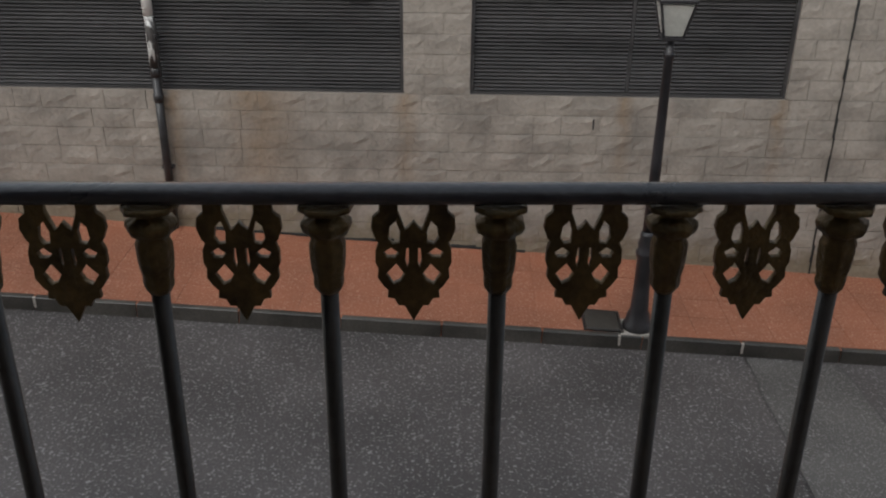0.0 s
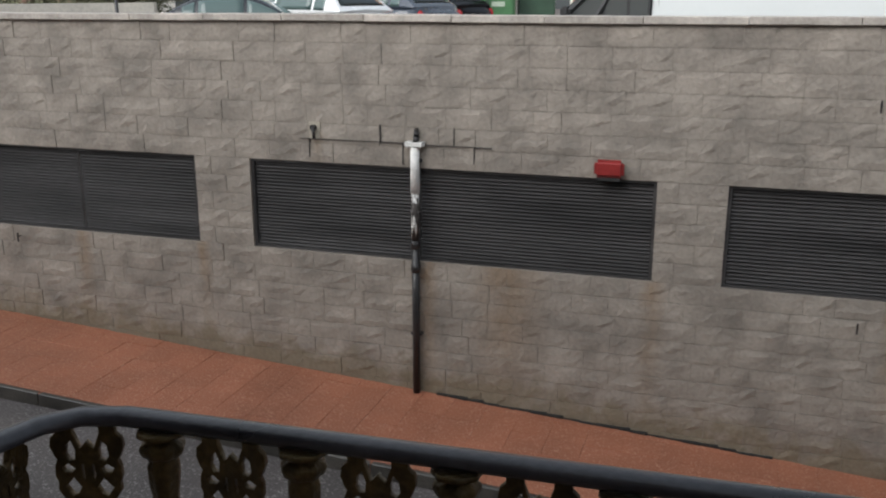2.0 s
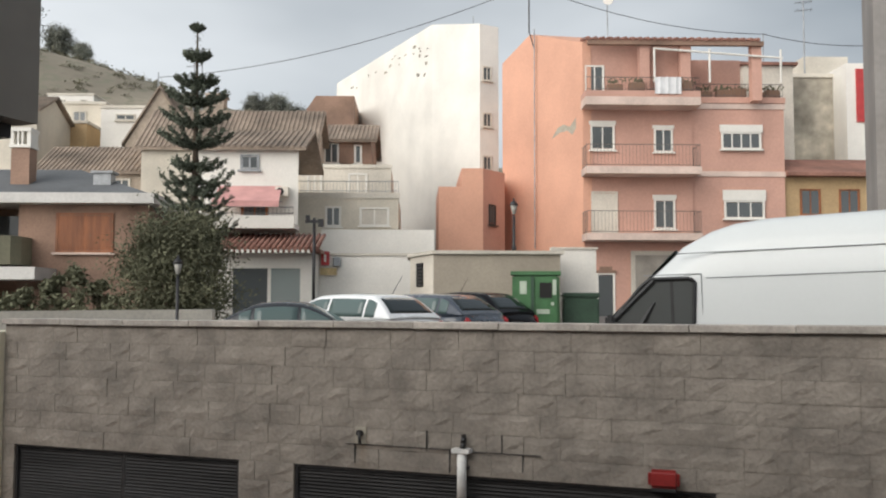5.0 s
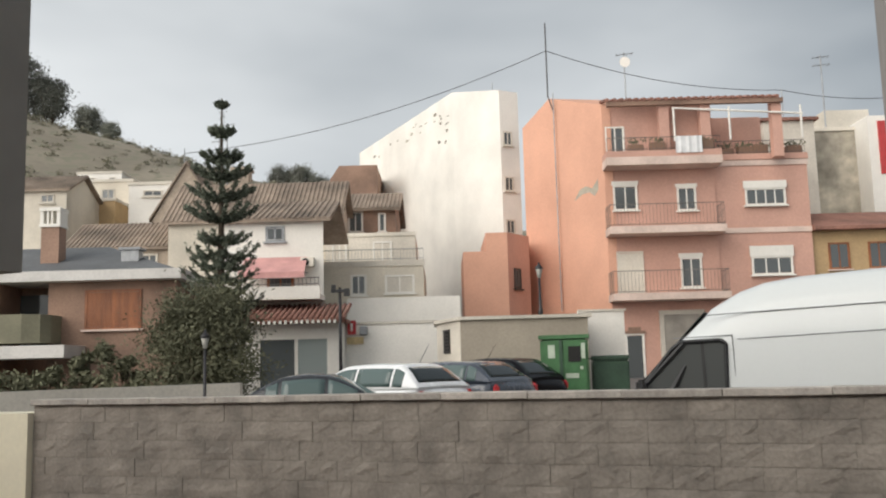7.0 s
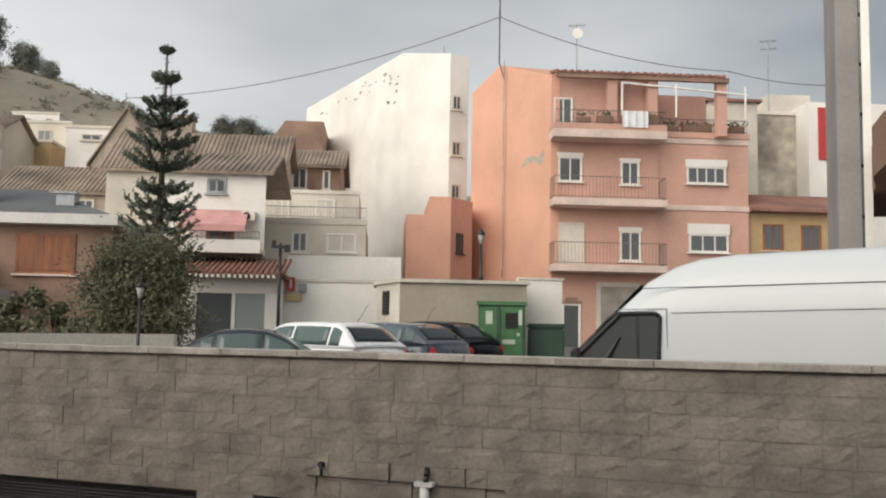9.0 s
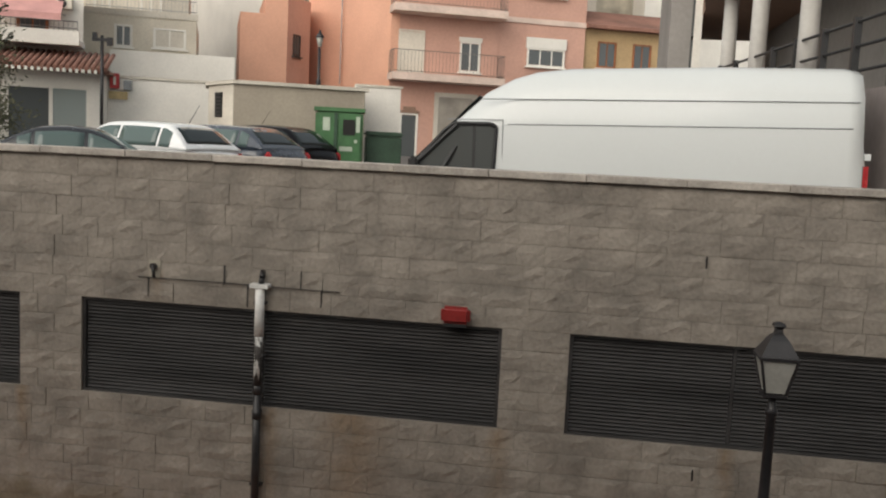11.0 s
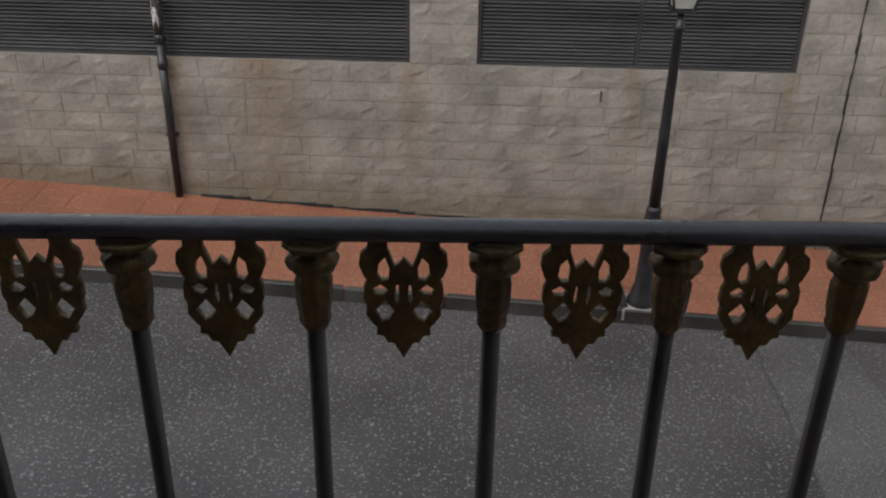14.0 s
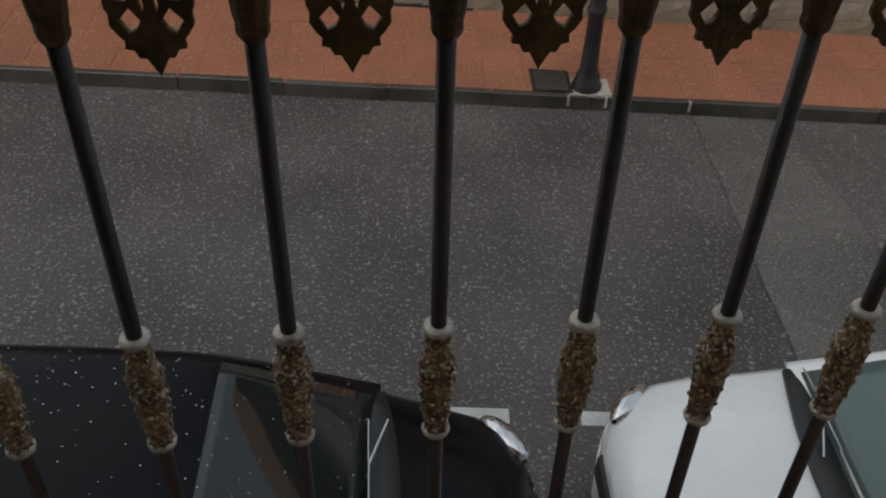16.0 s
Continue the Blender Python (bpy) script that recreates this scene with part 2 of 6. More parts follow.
M_STICKER = mat("pale_sticker", (0.45, 0.52, 0.42), 0.6, 20, 2, 0.15, 0)
# foliage lighter than real needles: distance haze is mixed into the colour
M_PINELEAF = mat("hazed_pine_foliage", (0.175, 0.18, 0.15), 0.85, 2, 0.2, 0.3, 0, piece=0.3)
M_SCRUB = mat("dry_scrub", (0.175, 0.165, 0.115), 0.9, 2, 0.2, 0.3, 0, piece=0.25)
M_LEAF = mat("conifer_needles", (0.115, 0.130, 0.098), 0.85, 12, 1.2, 0.3, 0, piece=0.2, spec=0.2)
M_BUSH = mat("shrub_leaves", (0.18, 0.182, 0.118), 0.9, 12, 0.9, 0.25, 0, piece=0.14, spec=0.15)
M_BARK = mat("bark", (0.10, 0.075, 0.055), 0.9, 30, 4, 0.3, 0.5)
# dry ground, with the haze of distance painted in as a paler tone
M_HILL = mat("dry_hazed_hillside", (0.27, 0.235, 0.18), 0.95, 0.30, 0.03, 0.2, 0.3, second=(0.19, 0.178, 0.128), second_at=0.53)
M_LOT = mat("car_park_asphalt", (0.14, 0.135, 0.13), 0.7, 30, 0.5, 0.15, 0.3)
M_METAL = mat("galvanised_metal", (0.30, 0.31, 0.32), 0.5, 40, 3, 0.2, 0.1, metal=0.6)
M_CABLE = mat("black_cable", (0.03, 0.03, 0.032), 0.6, 40, 3, 0.1, 0)
M_GREYB = mat("grey_facade", (0.27, 0.255, 0.24), 0.85, 8, 0.4, 0.12, 0.15)
M_BROWNSLAB = mat("terracotta_soffit", (0.24, 0.145, 0.10), 0.85, 8, 0.4, 0.12, 0.1)
M_COLUMN = mat("pale_column", (0.55, 0.53, 0.50), 0.8, 10, 0.7, 0.1, 0.1)
M_MAUVE = mat("mauve_grey_wall", (0.30, 0.26, 0.25), 0.85, 8, 0.5, 0.12, 0.15)
M_CREAMGATE = mat("cream_painted_wall", (0.74, 0.68, 0.52), 0.7, 14, 0.6, 0.06, 0.08)
M_BROWNPANEL = mat("brown_grey_panel", (0.34, 0.31, 0.27), 0.5, 20, 1.5, 0.15, 0.05)
M_SIGNRED = mat("red_sign", (0.48, 0.05, 0.05), 0.5, 20, 3, 0.1, 0)
M_SIGNYEL = mat("faded_yellow_sign", (0.55, 0.42, 0.22), 0.6, 20, 3, 0.2, 0)
M_PINKWALL = mat("facade_plaster", (0.55, 0.50, 0.44), 0.85, 14, 0.5, 0.12, 0.15)
M_CLOTH = mat("white_cloth", (0.72, 0.72, 0.72), 0.9, 30, 3, 0.08, 0.1)
M_FLOORTILE = mat("balcony_tile", (0.32, 0.20, 0.14), 0.5, 30, 2, 0.2, 0.1)


# ---- mesh tools ----
def box(bm, x0, x1, y0, y1, z0, z1):
    v = [bm.verts.new((x, y, z)) for x in (x0, x1) for y in (y0, y1) for z in (z0, z1)]
    for f in ((0, 1, 3, 2), (4, 6, 7, 5), (0, 4, 5, 1), (2, 3, 7, 6), (0, 2, 6, 4), (1, 5, 7, 3)):
        bm.faces.new([v[i] for i in f])
    return v


def tube(bm, p0, p1, r0, r1=None, n=10, caps=True):
    p0, p1, r1 = Vector(p0), Vector(p1), r0 if r1 is None else r1
    d = (p1 - p0).normalized()
    a = d.cross(Vector((0, 0, 1)) if abs(d.z) < 0.9 else Vector((1, 0, 0))).normalized()
    b = d.cross(a)
    rings = []
    for p, r in ((p0, r0), (p1, r1)):
        rings.append([bm.verts.new(p + (a * math.cos(2 * math.pi * i / n) + b * math.sin(2 * math.pi * i / n)) * r) for i in range(n)])
    for i in range(n):
        f = bm.faces.new((rings[0][i], rings[0][(i + 1) % n], rings[1][(i + 1) % n], rings[1][i]))
        f.smooth = n > 6
    if caps:
        bm.faces.new(rings[0][::-1])
        bm.faces.new(rings[1])


def lathe(bm, profile, x=0.0, y=0.0, n=16, lobes=0, lobe=0.0):
    """Turn rows of (radius, z) about the upright through x, y; lobes ripple the round like cast leaves."""
    rings = []
    for r, z in profile:
        ring = []
        for i in range(n):
            a = 2 * math.pi * i / n
            q = r * (1 + lobe * math.cos(lobes * a)) if lobes else r
            ring.append(bm.verts.new((x + q * math.cos(a), y + q * math.sin(a), z)))
        rings.append(ring)
    for k in range(len(rings) - 1):
        for i in range(n):
            f = bm.faces.new((rings[k][i], rings[k][(i + 1) % n], rings[k + 1][(i + 1) % n], rings[k + 1][i]))
            f.smooth = True
    bm.faces.new(rings[0][::-1])
    bm.faces.new(rings[-1])


def prism(bm, plan, z0, z1):
    """An upright block on a plan of (x, y), with one top height or one for each corner."""
    tops = z1 if isinstance(z1, (list, tuple)) else [z1] * len(plan)
    lo = [bm.verts.new((p[0], p[1], z0)) for p in plan]
    hi = [bm.verts.new((p[0], p[1], t)) for p, t in zip(plan, tops)]
    k = len(plan)
    for i in range(k):
        bm.faces.new((lo[i], lo[(i + 1) % k], hi[(i + 1) % k], hi[i]))
    bm.faces.new(lo[::-1])
    bm.faces.new(hi)


def sweep(bm, points, half_w, z_prof, closed=False):
    """Run a cross-section, rows of (sideways, up), along points in plan."""
    pts = [Vector(p) for p in points]
    rings = []
    for i, p in enumerate(pts):
        d = (pts[min(i + 1, len(pts) - 1)] - pts[max(i - 1, 0)]).normalized()
        side = Vector((d.y, -d.x, 0))
        rings.append([bm.verts.new(p + side * s * half_w + Vector((0, 0, u))) for s, u in z_prof])
    k = len(z_prof)
    for a, b in zip(rings, rings[1:]):
        for i in range(k):
            f = bm.faces.new((a[i], a[(i + 1) % k], b[(i + 1) % k], b[i]))
            f.smooth = True
    bm.faces.new(rings[0][::-1])
    bm.faces.new(rings[-1])


def bevel(bm, width, segments=1):
    bmesh.ops.bevel(bm, geom=list(bm.edges), offset=width, segments=segments, affect="EDGES", clamp_overlap=True)


def finish(bm, name, material):
    bmesh.ops.recalc_face_normals(bm, faces=list(bm.faces))
    me = bpy.data.meshes.new(name)
    bm.to_mesh(me)
    bm.free()
    me.materials.append(material)
    return me


def part(name, bm, material, parent, label="", m=None):
    """Link a bmesh, or a finished mesh, as one mesh object under a thing or a part."""
    ob = new(name, finish(bm, name, material) if isinstance(bm, bmesh.types.BMesh) else bm)
    ob.parent = parent
    if m is not None:
        ob.matrix_basis = m
    if label:
        ob["label"] = label
    return ob


def solo(name, bm, material, label, category, kind="", m=None, group=""):
    """A thing, or a piece of the setting, that is one mesh."""
    ob = new(name, finish(bm, name, material))
    if m is not None:
        ob.matrix_basis = m
    return tagged(ob, label, category, group, kind)


def thing(name, m, label, category, kind="", group=""):
    ob = new(name)
    ob.empty_display_size = 0.2
    ob.matrix_basis = m
    return tagged(ob, label, category, group, kind)


def boxes(*rows):
    bm = bmesh.new()
    for r in rows:
        box(bm, *r)
    return bm


FAR = pose(1.12, 0, 0, 0, 0, 22.2)          # x to the right, y into the distance, for the town behind the car park


def street(x):
    """The height of the far pavement, which falls to the right."""
    return 0.03 - 0.062 * x


# ---- the large structure ----
WALL_Y, WALL_X0, WALL_X1 = 9.5, -8.85, 26.0
ROAD_DROP = 0.15


def kerb_y(x):
    """The kerb runs slightly askew to the wall."""
    return 7.70 + 0.018 * x


bm = bmesh.new()
for i in range(40):
    x0, x1 = -60 + 3 * i, -57 + 3 * i
    q = [bm.verts.new((x, y, street(x) - ROAD_DROP)) for x, y in ((x0, -0.75), (x1, -0.75), (x1, kerb_y(x1) + 0.03), (x0, kerb_y(x0) + 0.03))]
    bm.faces.new(q)
solo("road", bm, M_ASPHALT, "wet coarse grey asphalt road, sloping", "road", "structure")


def strip(x0, x1, y0, y1, up, n=8):
    """A thin layer on the road between two lines in plan."""
    b = bmesh.new()
    for i in range(n):
        xa, xb = x0 + (x1 - x0) * i / n, x0 + (x1 - x0) * (i + 1) / n
        lo = [b.verts.new((x, y, street(x) - ROAD_DROP + 0.0005)) for x, y in ((xa, y0), (xb, y0), (xb, y1), (xa, y1))]
        hi = [b.verts.new((v.co.x, v.co.y, v.co.z + up)) for v in lo]
        for k in range(4):
            b.faces.new((lo[k], lo[(k + 1) % 4], hi[(k + 1) % 4], hi[k]))
        b.faces.new(hi)
    return b


for xa, xb in ((-9, 1.68), (2.14, 12)):
    solo("parking_line", strip(xa, xb, 3.78, 3.90, 0.004, 24), M_LINE, "worn white painted parking line on asphalt", "road marking", "structure", group="parking lines")
patch = bmesh.new()
for (xa, ya), (xb, yb), w, up, into in (((3.82, 7.74), (3.80, 3.99), 0, 0, None),):
    n = 12
    left = [(3.87 - 0.01 * i / n + 0.012 * math.sin(2.1 * i), 7.74 - 3.72 * i / n) for i in range(n + 1)]
    right = [(4.79 + 0.50 * i / n + 0.02 * math.sin(1.7 * i), 7.74 - 3.72 * i / n) for i in range(n + 1)]
    ring = left + right[::-1]
    lo = [patch.verts.new((x, y, street(x) - ROAD_DROP + 0.001)) for x, y in ring]
    hi = [patch.verts.new((x, y, street(x) - ROAD_DROP + 0.006)) for x, y in ring]
    for i in range(len(ring)):
        patch.faces.new((lo[i], lo[(i + 1) % len(ring)], hi[(i + 1) % len(ring)], hi[i]))
    for i in range(n):
        patch.faces.new((hi[i], hi[i + 1], hi[2 * n - i], hi[2 * n + 1 - i]))
solo("asphalt_patch", patch, M_PATCH, "lighter repaired strip across the asphalt road", "road patch", "structure")
for pts in (left, right):
    b = bmesh.new()
    for (xa, ya), (xb, yb) in zip(pts, pts[1:]):
        za, zb = street(xa) - ROAD_DROP + 0.009, street(xb) - ROAD_DROP + 0.009
        b.faces.new([b.verts.new(p) for p in ((xa - 0.006, ya, za), (xa + 0.006, ya, za), (xb + 0.006, yb, zb), (xb - 0.006, yb, zb))])
    solo("bitumen_seam", b, M_SEAM, "dark bitumen seam along the asphalt patch", "road seam", "structure", group="seams of the road patch")

# bed of the pavement; its tiles and kerb stones come last
bm = bmesh.new()
for i in range(24):
    x0, x1 = WALL_X0 - 20 + 2.5 * i, WALL_X0 - 17.5 + 2.5 * i
    prism(bm, [(x0, kerb_y(x0) + 0.02), (x1, kerb_y(x1) + 0.02), (x1, WALL_Y + 0.1), (x0, WALL_Y + 0.1)], street(x0) - 0.5, [street(x0) - 0.005, street(x1) - 0.005, street(x1) - 0.005, street(x0) - 0.005])
pavement = solo("pavement", bm, M_JOINT, "wet red-orange tiled pavement along the stone wall", "pavement", "structure")

# retaining wall: a core with three long openings for the louvres
BAYS = [(-8.64, -5.15), (-4.40, 0.357), (1.07, 4.445)]
BAY_Z0, BAY_Z1, TOP, PIPE_X = 1.785, 2.87, 4.46, -2.285
rows = [(WALL_X0, WALL_X1, WALL_Y + 0.010, WALL_Y + 0.34, -2.0, BAY_Z0), (WALL_X0, WALL_X1, WALL_Y + 0.010, WALL_Y + 0.34, BAY_Z1, TOP)]
edges = [WALL_X0] + [e for b in BAYS for e in b] + [WALL_X1]
for xa, xb in zip(edges[::2], edges[1::2]):
    rows.append((xa, xb, WALL_Y + 0.010, WALL_Y + 0.34, BAY_Z0, BAY_Z1))
wall_north = solo("wall_north", boxes(*rows), M_MORTAR, "pale beige split-face block retaining wall", "retaining wall", "structure")

# upper ground: the car park, rising to the town and the hills, as one sheet to the horizon
def ground_height(u, y):
    """Height of the upper ground in the town's own axes."""
    z = 3.3
    for y0, y1, dz in ((14, 27, 0.6), (27, 42, 0.3), (42, 110, 17.0)):
        z += dz * min(max((y - y0) / (y1 - y0), 0), 1)
    ridge = 46.5 - 0.31 * (u + 30) if u < -30 else 46.5 - 0.42 * (u + 30)
    ridge = max(ridge, 22)
    s = min(max((y - 105) / 115, 0), 1)
    s = s * s * (3 - 2 * s)
    z += (ridge - 21) * s
    if y > 60:
        z += min(1, (y - 60) / 60) * 1.9 * noise.noise(Vector((u * 0.035, y * 0.035, 2.0)))
    if y > 230:
        z -= min((y - 230) * 0.12, 40)
    return z


bm = bmesh.new()
us = [-1500, -900, -500, -330] + [-250 + 6 * i for i in range(60)] + [130, 180, 260, 400, 700, 1500]
ys = [-40, 0, 6, 9, 12, 14, 18, 22, 27, 34, 42, 50] + [56 + 6 * i for i in range(32)] + [255, 280, 340, 450, 700, 1200, 2600]
inv = FAR.inverted()
grid = {}
for u in us:
    for y in ys:
        p = FAR @ Vector((u, y, ground_height(u, y)))
        grid[u, y] = bm.verts.new(p)
for a, b in zip(us, us[1:]):
    for c, d in zip(ys, ys[1:]):
        f = bm.faces.new((grid[a, c], grid[b, c], grid[b, d], grid[a, d]))
        f.smooth = c > 50
# cut the sheet back to the inner face of the retaining wall
bmesh.ops.bisect_plane(bm, geom=list(bm.verts) + list(bm.edges) + list(bm.faces), plane_co=(0, WALL_Y + 0.30, 0), plane_no=(0, -1, 0), clear_outer=True)
ground = new("ground", finish(bm, "ground", M_LOT))
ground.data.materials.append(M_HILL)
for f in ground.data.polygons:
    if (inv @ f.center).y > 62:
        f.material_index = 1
tagged(ground, "grey asphalt car park rising to a dry scrubby hillside paled for haze", "ground", kind="structure")

# coping, stone by stone
coping = thing("coping", pose(0, 0, 0), "pale stone coping along the retaining wall", "coping", "structure")
x, k = WALL_X0 - 0.02, 0
while x < WALL_X1:
    w = 1.0
    b = boxes((0, w - 0.004, WALL_Y - 0.055, WALL_Y + 0.37, TOP, TOP + 0.078))
    bevel(b, 0.008)
    part("coping_stone", b, M_COPING, coping, m=pose(x, 0.004 * math.sin(3 * k), 0.004 * math.sin(5.3 * k)))
    x, k = x + w, k + 1

# the house that the camera stands at: facade with a balcony door, roof edge far above
rows = [(-30, 0.7, -1.1, -0.75, -2.5, 8.4), (1.75, 30, -1.1, -0.75, -2.5, 8.4), (0.7, 1.75, -1.1, -0.75, -2.5, 3.36), (0.7, 1.75, -1.1, -0.75, 5.6, 8.4)]
solo("wall_south", boxes(*rows), M_PINKWALL, "plain plastered house facade with a balcony doorway", "house wall", "structure")
solo("room_backing", boxes((-1, 3.5, -3.6, -3.5, 3.36, 6.2), (-1, 3.5, -3.5, -1.1, 3.3, 3.36), (-1, 3.5, -3.5, -1.1, 6.1, 6.2), (-1.1, -1, -3.6, -1.1, 3.3, 6.2), (3.5, 3.6, -3.6, -1.1, 3.3, 6.2)), M_PINKWALL, "plain plastered room behind the balcony doorway", "room", "structure")
slab = boxes((0.36, 2.85, -0.68, 0.635, 3.24, 3.36))
bevel(slab, 0.01)
solo("balcony_floor", slab, M_FLOORTILE, "tiled balcony slab under the iron railing", "balcony floor", "structure", m=pose(1.03, 0.6, 0) @ pose(0, 0, 0, 0, 0, 2.77) @ pose(-1.03, -0.6, 0))

# ---- louvres ----
def slat_mesh(w):
    b = bmesh.new()
    v = [b.verts.new(p) for p in ((0, 0, 0), (w, 0, 0), (w, -0.034, -0.030), (0, -0.034, -0.030), (0, 0.003, -0.004), (w, 0.003, -0.004), (w, -0.031, -0.034), (0, -0.031, -0.034))]
    for f in ((0, 1, 2, 3), (7, 6, 5, 4), (0, 4, 5, 1), (3, 2, 6, 7), (0, 3, 7, 4), (1, 5, 6, 2)):
        b.faces.new([v[i] for i in f])
    return finish(b, "slat", M_LOUVRE)


for xa, xb in BAYS:
    w, h, mid = xb - xa, BAY_Z1 - BAY_Z0, PIPE_X - xa if xa < PIPE_X < xb else (xb - xa) / 2
    grille = thing("louvre_grille", pose(xa, WALL_Y + 0.03, BAY_Z0), "dark brown-grey metal louvre grille set in the stone wall", "louvre grille", group="louvre grilles in the wall")
    fb = boxes((0.002, 0.035, 0, 0.09, 0.002, h - 0.002), (w - 0.035, w - 0.002, 0, 0.09, 0.002, h - 0.002), (0.035, w - 0.035, 0, 0.09, h - 0.032, h - 0.002), (0.035, w - 0.035, 0, 0.09, 0.002, 0.032))
    part("frame", fb, M_LOUVRE, grille)
    part("mullion", boxes((mid - 0.016, mid + 0.016, 0.030, 0.085, 0.033, h - 0.033)), M_LOUVRE, grille)
    # the shade behind the slats is a sheet coloured near black
    part("backing", boxes((0.0, w, 0.2, 0.22, 0.0, h)), M_DARK, grille, "black sheet standing for the unlit space behind the slats")
    halves, count = ((0.035, slat_mesh(mid - 0.057)), (mid + 0.022, slat_mesh(w - mid - 0.057))), 25
    for i in range(count):
        z = 0.075 + (h - 0.11) * i / (count - 1)
        for x0, me in halves:
            part("slat", me, M_LOUVRE, grille, m=pose(x0, 0.055 + 0.003 * math.sin(7 * i + x0), z, 0, 0, 0.02 * math.sin(2.3 * i)))

# cream wall closing the street at the upper end
cw = boxes((WALL_X0 - 6.0, WALL_X0 - 0.004, WALL_Y - 0.10, WALL_Y + 0.5, -0.5, 4.36))
solo("wall_west", cw, M_CREAMGATE, "smooth cream painted wall beside the stone wall", "wall", "structure")

# ---- the balcony railing ----
RAIL_Y, RAIL_Z, STEP, FIRST = 0.60, 4.325, 0.1476, 0.7354
# it stands a little askew to the street and leans outwards by a degree
PIVOT = pose(1.0304, RAIL_Y, 4.3)
railing = thing("balcony_railing", PIVOT @ pose(0, 0, 0, 0, 0, 2.77) @ pose(0, 0, 0, -1.1) @ PIVOT.inverted(), "black iron balcony railing with bronzed cast ornaments", "railing")
path = [(2.72, -0.70, 0), (2.72, RAIL_Y - 0.1, 0), (2.70, RAIL_Y - 0.04, 0), (2.64, RAIL_Y, 0)]
path += [(2.64 - 0.25 * i, RAIL_Y, 0) for i in range(1, 9)]
path += [(0.55, RAIL_Y, 0), (0.51, RAIL_Y - 0.012, 0), (0.482, RAIL_Y - 0.042, 0), (0.468, RAIL_Y - 0.09, 0), (0.465, RAIL_Y - 0.2, 0), (0.465, 0.0, 0), (0.465, -0.70, 0)]

bm = bmesh.new()
sweep(bm, path, 1.0, [(0.0125, RAIL_Z - 0.004), (0.0150, RAIL_Z + 0.001), (0.0115, RAIL_Z + 0.007), (0.006, RAIL_Z + 0.0095), (0.0, RAIL_Z + 0.0102), (-0.006, RAIL_Z + 0.0095), (-0.0115, RAIL_Z + 0.007), (-0.0150, RAIL_Z + 0.001), (-0.0125, RAIL_Z - 0.004), (0.0, RAIL_Z - 0.006)])
part("handrail", bm, M_RAIL, railing, "smooth dark painted handrail")
bm = bmesh.new()
sweep(bm, path, 1.0, [(0.014, 3.40), (0.014, 3.412), (-0.014, 3.412), (-0.014, 3.40)])
part("bottom_rail", bm, M_IRON, railing)

bm = bmesh.new()
tube(bm, (0, 0, 3.37), (0, 0, RAIL_Z - 0.01), 0.0082, n=12)
bar_mesh = finish(bm, "bar", M_IRON)
bm = bmesh.new()
lathe(bm, [(0.0225, 4.3180), (0.0230, 4.3130), (0.012, 4.3105), (0.0135, 4.3072), (0.0205, 4.3030), (0.0215, 4.2989), (0.0195, 4.2930), (0.0140, 4.2889), (0.0135, 4.2856), (0.0152, 4.2814), (0.0150, 4.2681), (0.0142, 4.2581), (0.0125, 4.2498), (0.0130, 4.2448), (0.0122, 4.2398), (0.0100, 4.2365), (0.0085, 4.2340)], n=32, lobes=8, lobe=0.05)
capital_mesh = finish(bm, "capital", M_BRONZE)
bm = bmesh.new()
lathe(bm, [(0.0085, 3.9247), (0.0135, 3.9228), (0.0142, 3.9179), (0.0115, 3.9140), (0.0125, 3.9072), (0.0135, 3.8935), (0.0125, 3.8857), (0.0165, 3.8799), (0.0185, 3.8682), (0.0178, 3.8565), (0.0155, 3.8526), (0.0190, 3.8467), (0.0190, 3.8389), (0.0160, 3.8350), (0.0168, 3.8233), (0.0150, 3.8019), (0.0130, 3.7824), (0.0120, 3.7746), (0.0138, 3.7697), (0.0130, 3.7629), (0.0085, 3.7600)], n=36, lobes=9, lobe=0.07)
for ring_z, ring_r in ((3.8682, 0.0185), (3.8214, 0.0165), (3.7970, 0.0148), (3.8974, 0.0132)):
    for i in range(9):
        a = 2 * math.pi * (i + 0.5) / 9
        bmesh.ops.create_icosphere(bm, subdivisions=1, radius=0.0032, matrix=Matrix.Translation((ring_r * math.cos(a), ring_r * math.sin(a), ring_z)))
knop_mesh = finish(bm, "knop", M_BRASS)
bm = bmesh.new()
lathe(bm, [(0.0085, -0.005), (0.0145, -0.004), (0.0158, 0.0), (0.0145, 0.004), (0.0085, 0.005)], n=24)
collar_mesh = finish(bm, "collar", M_COLLAR)


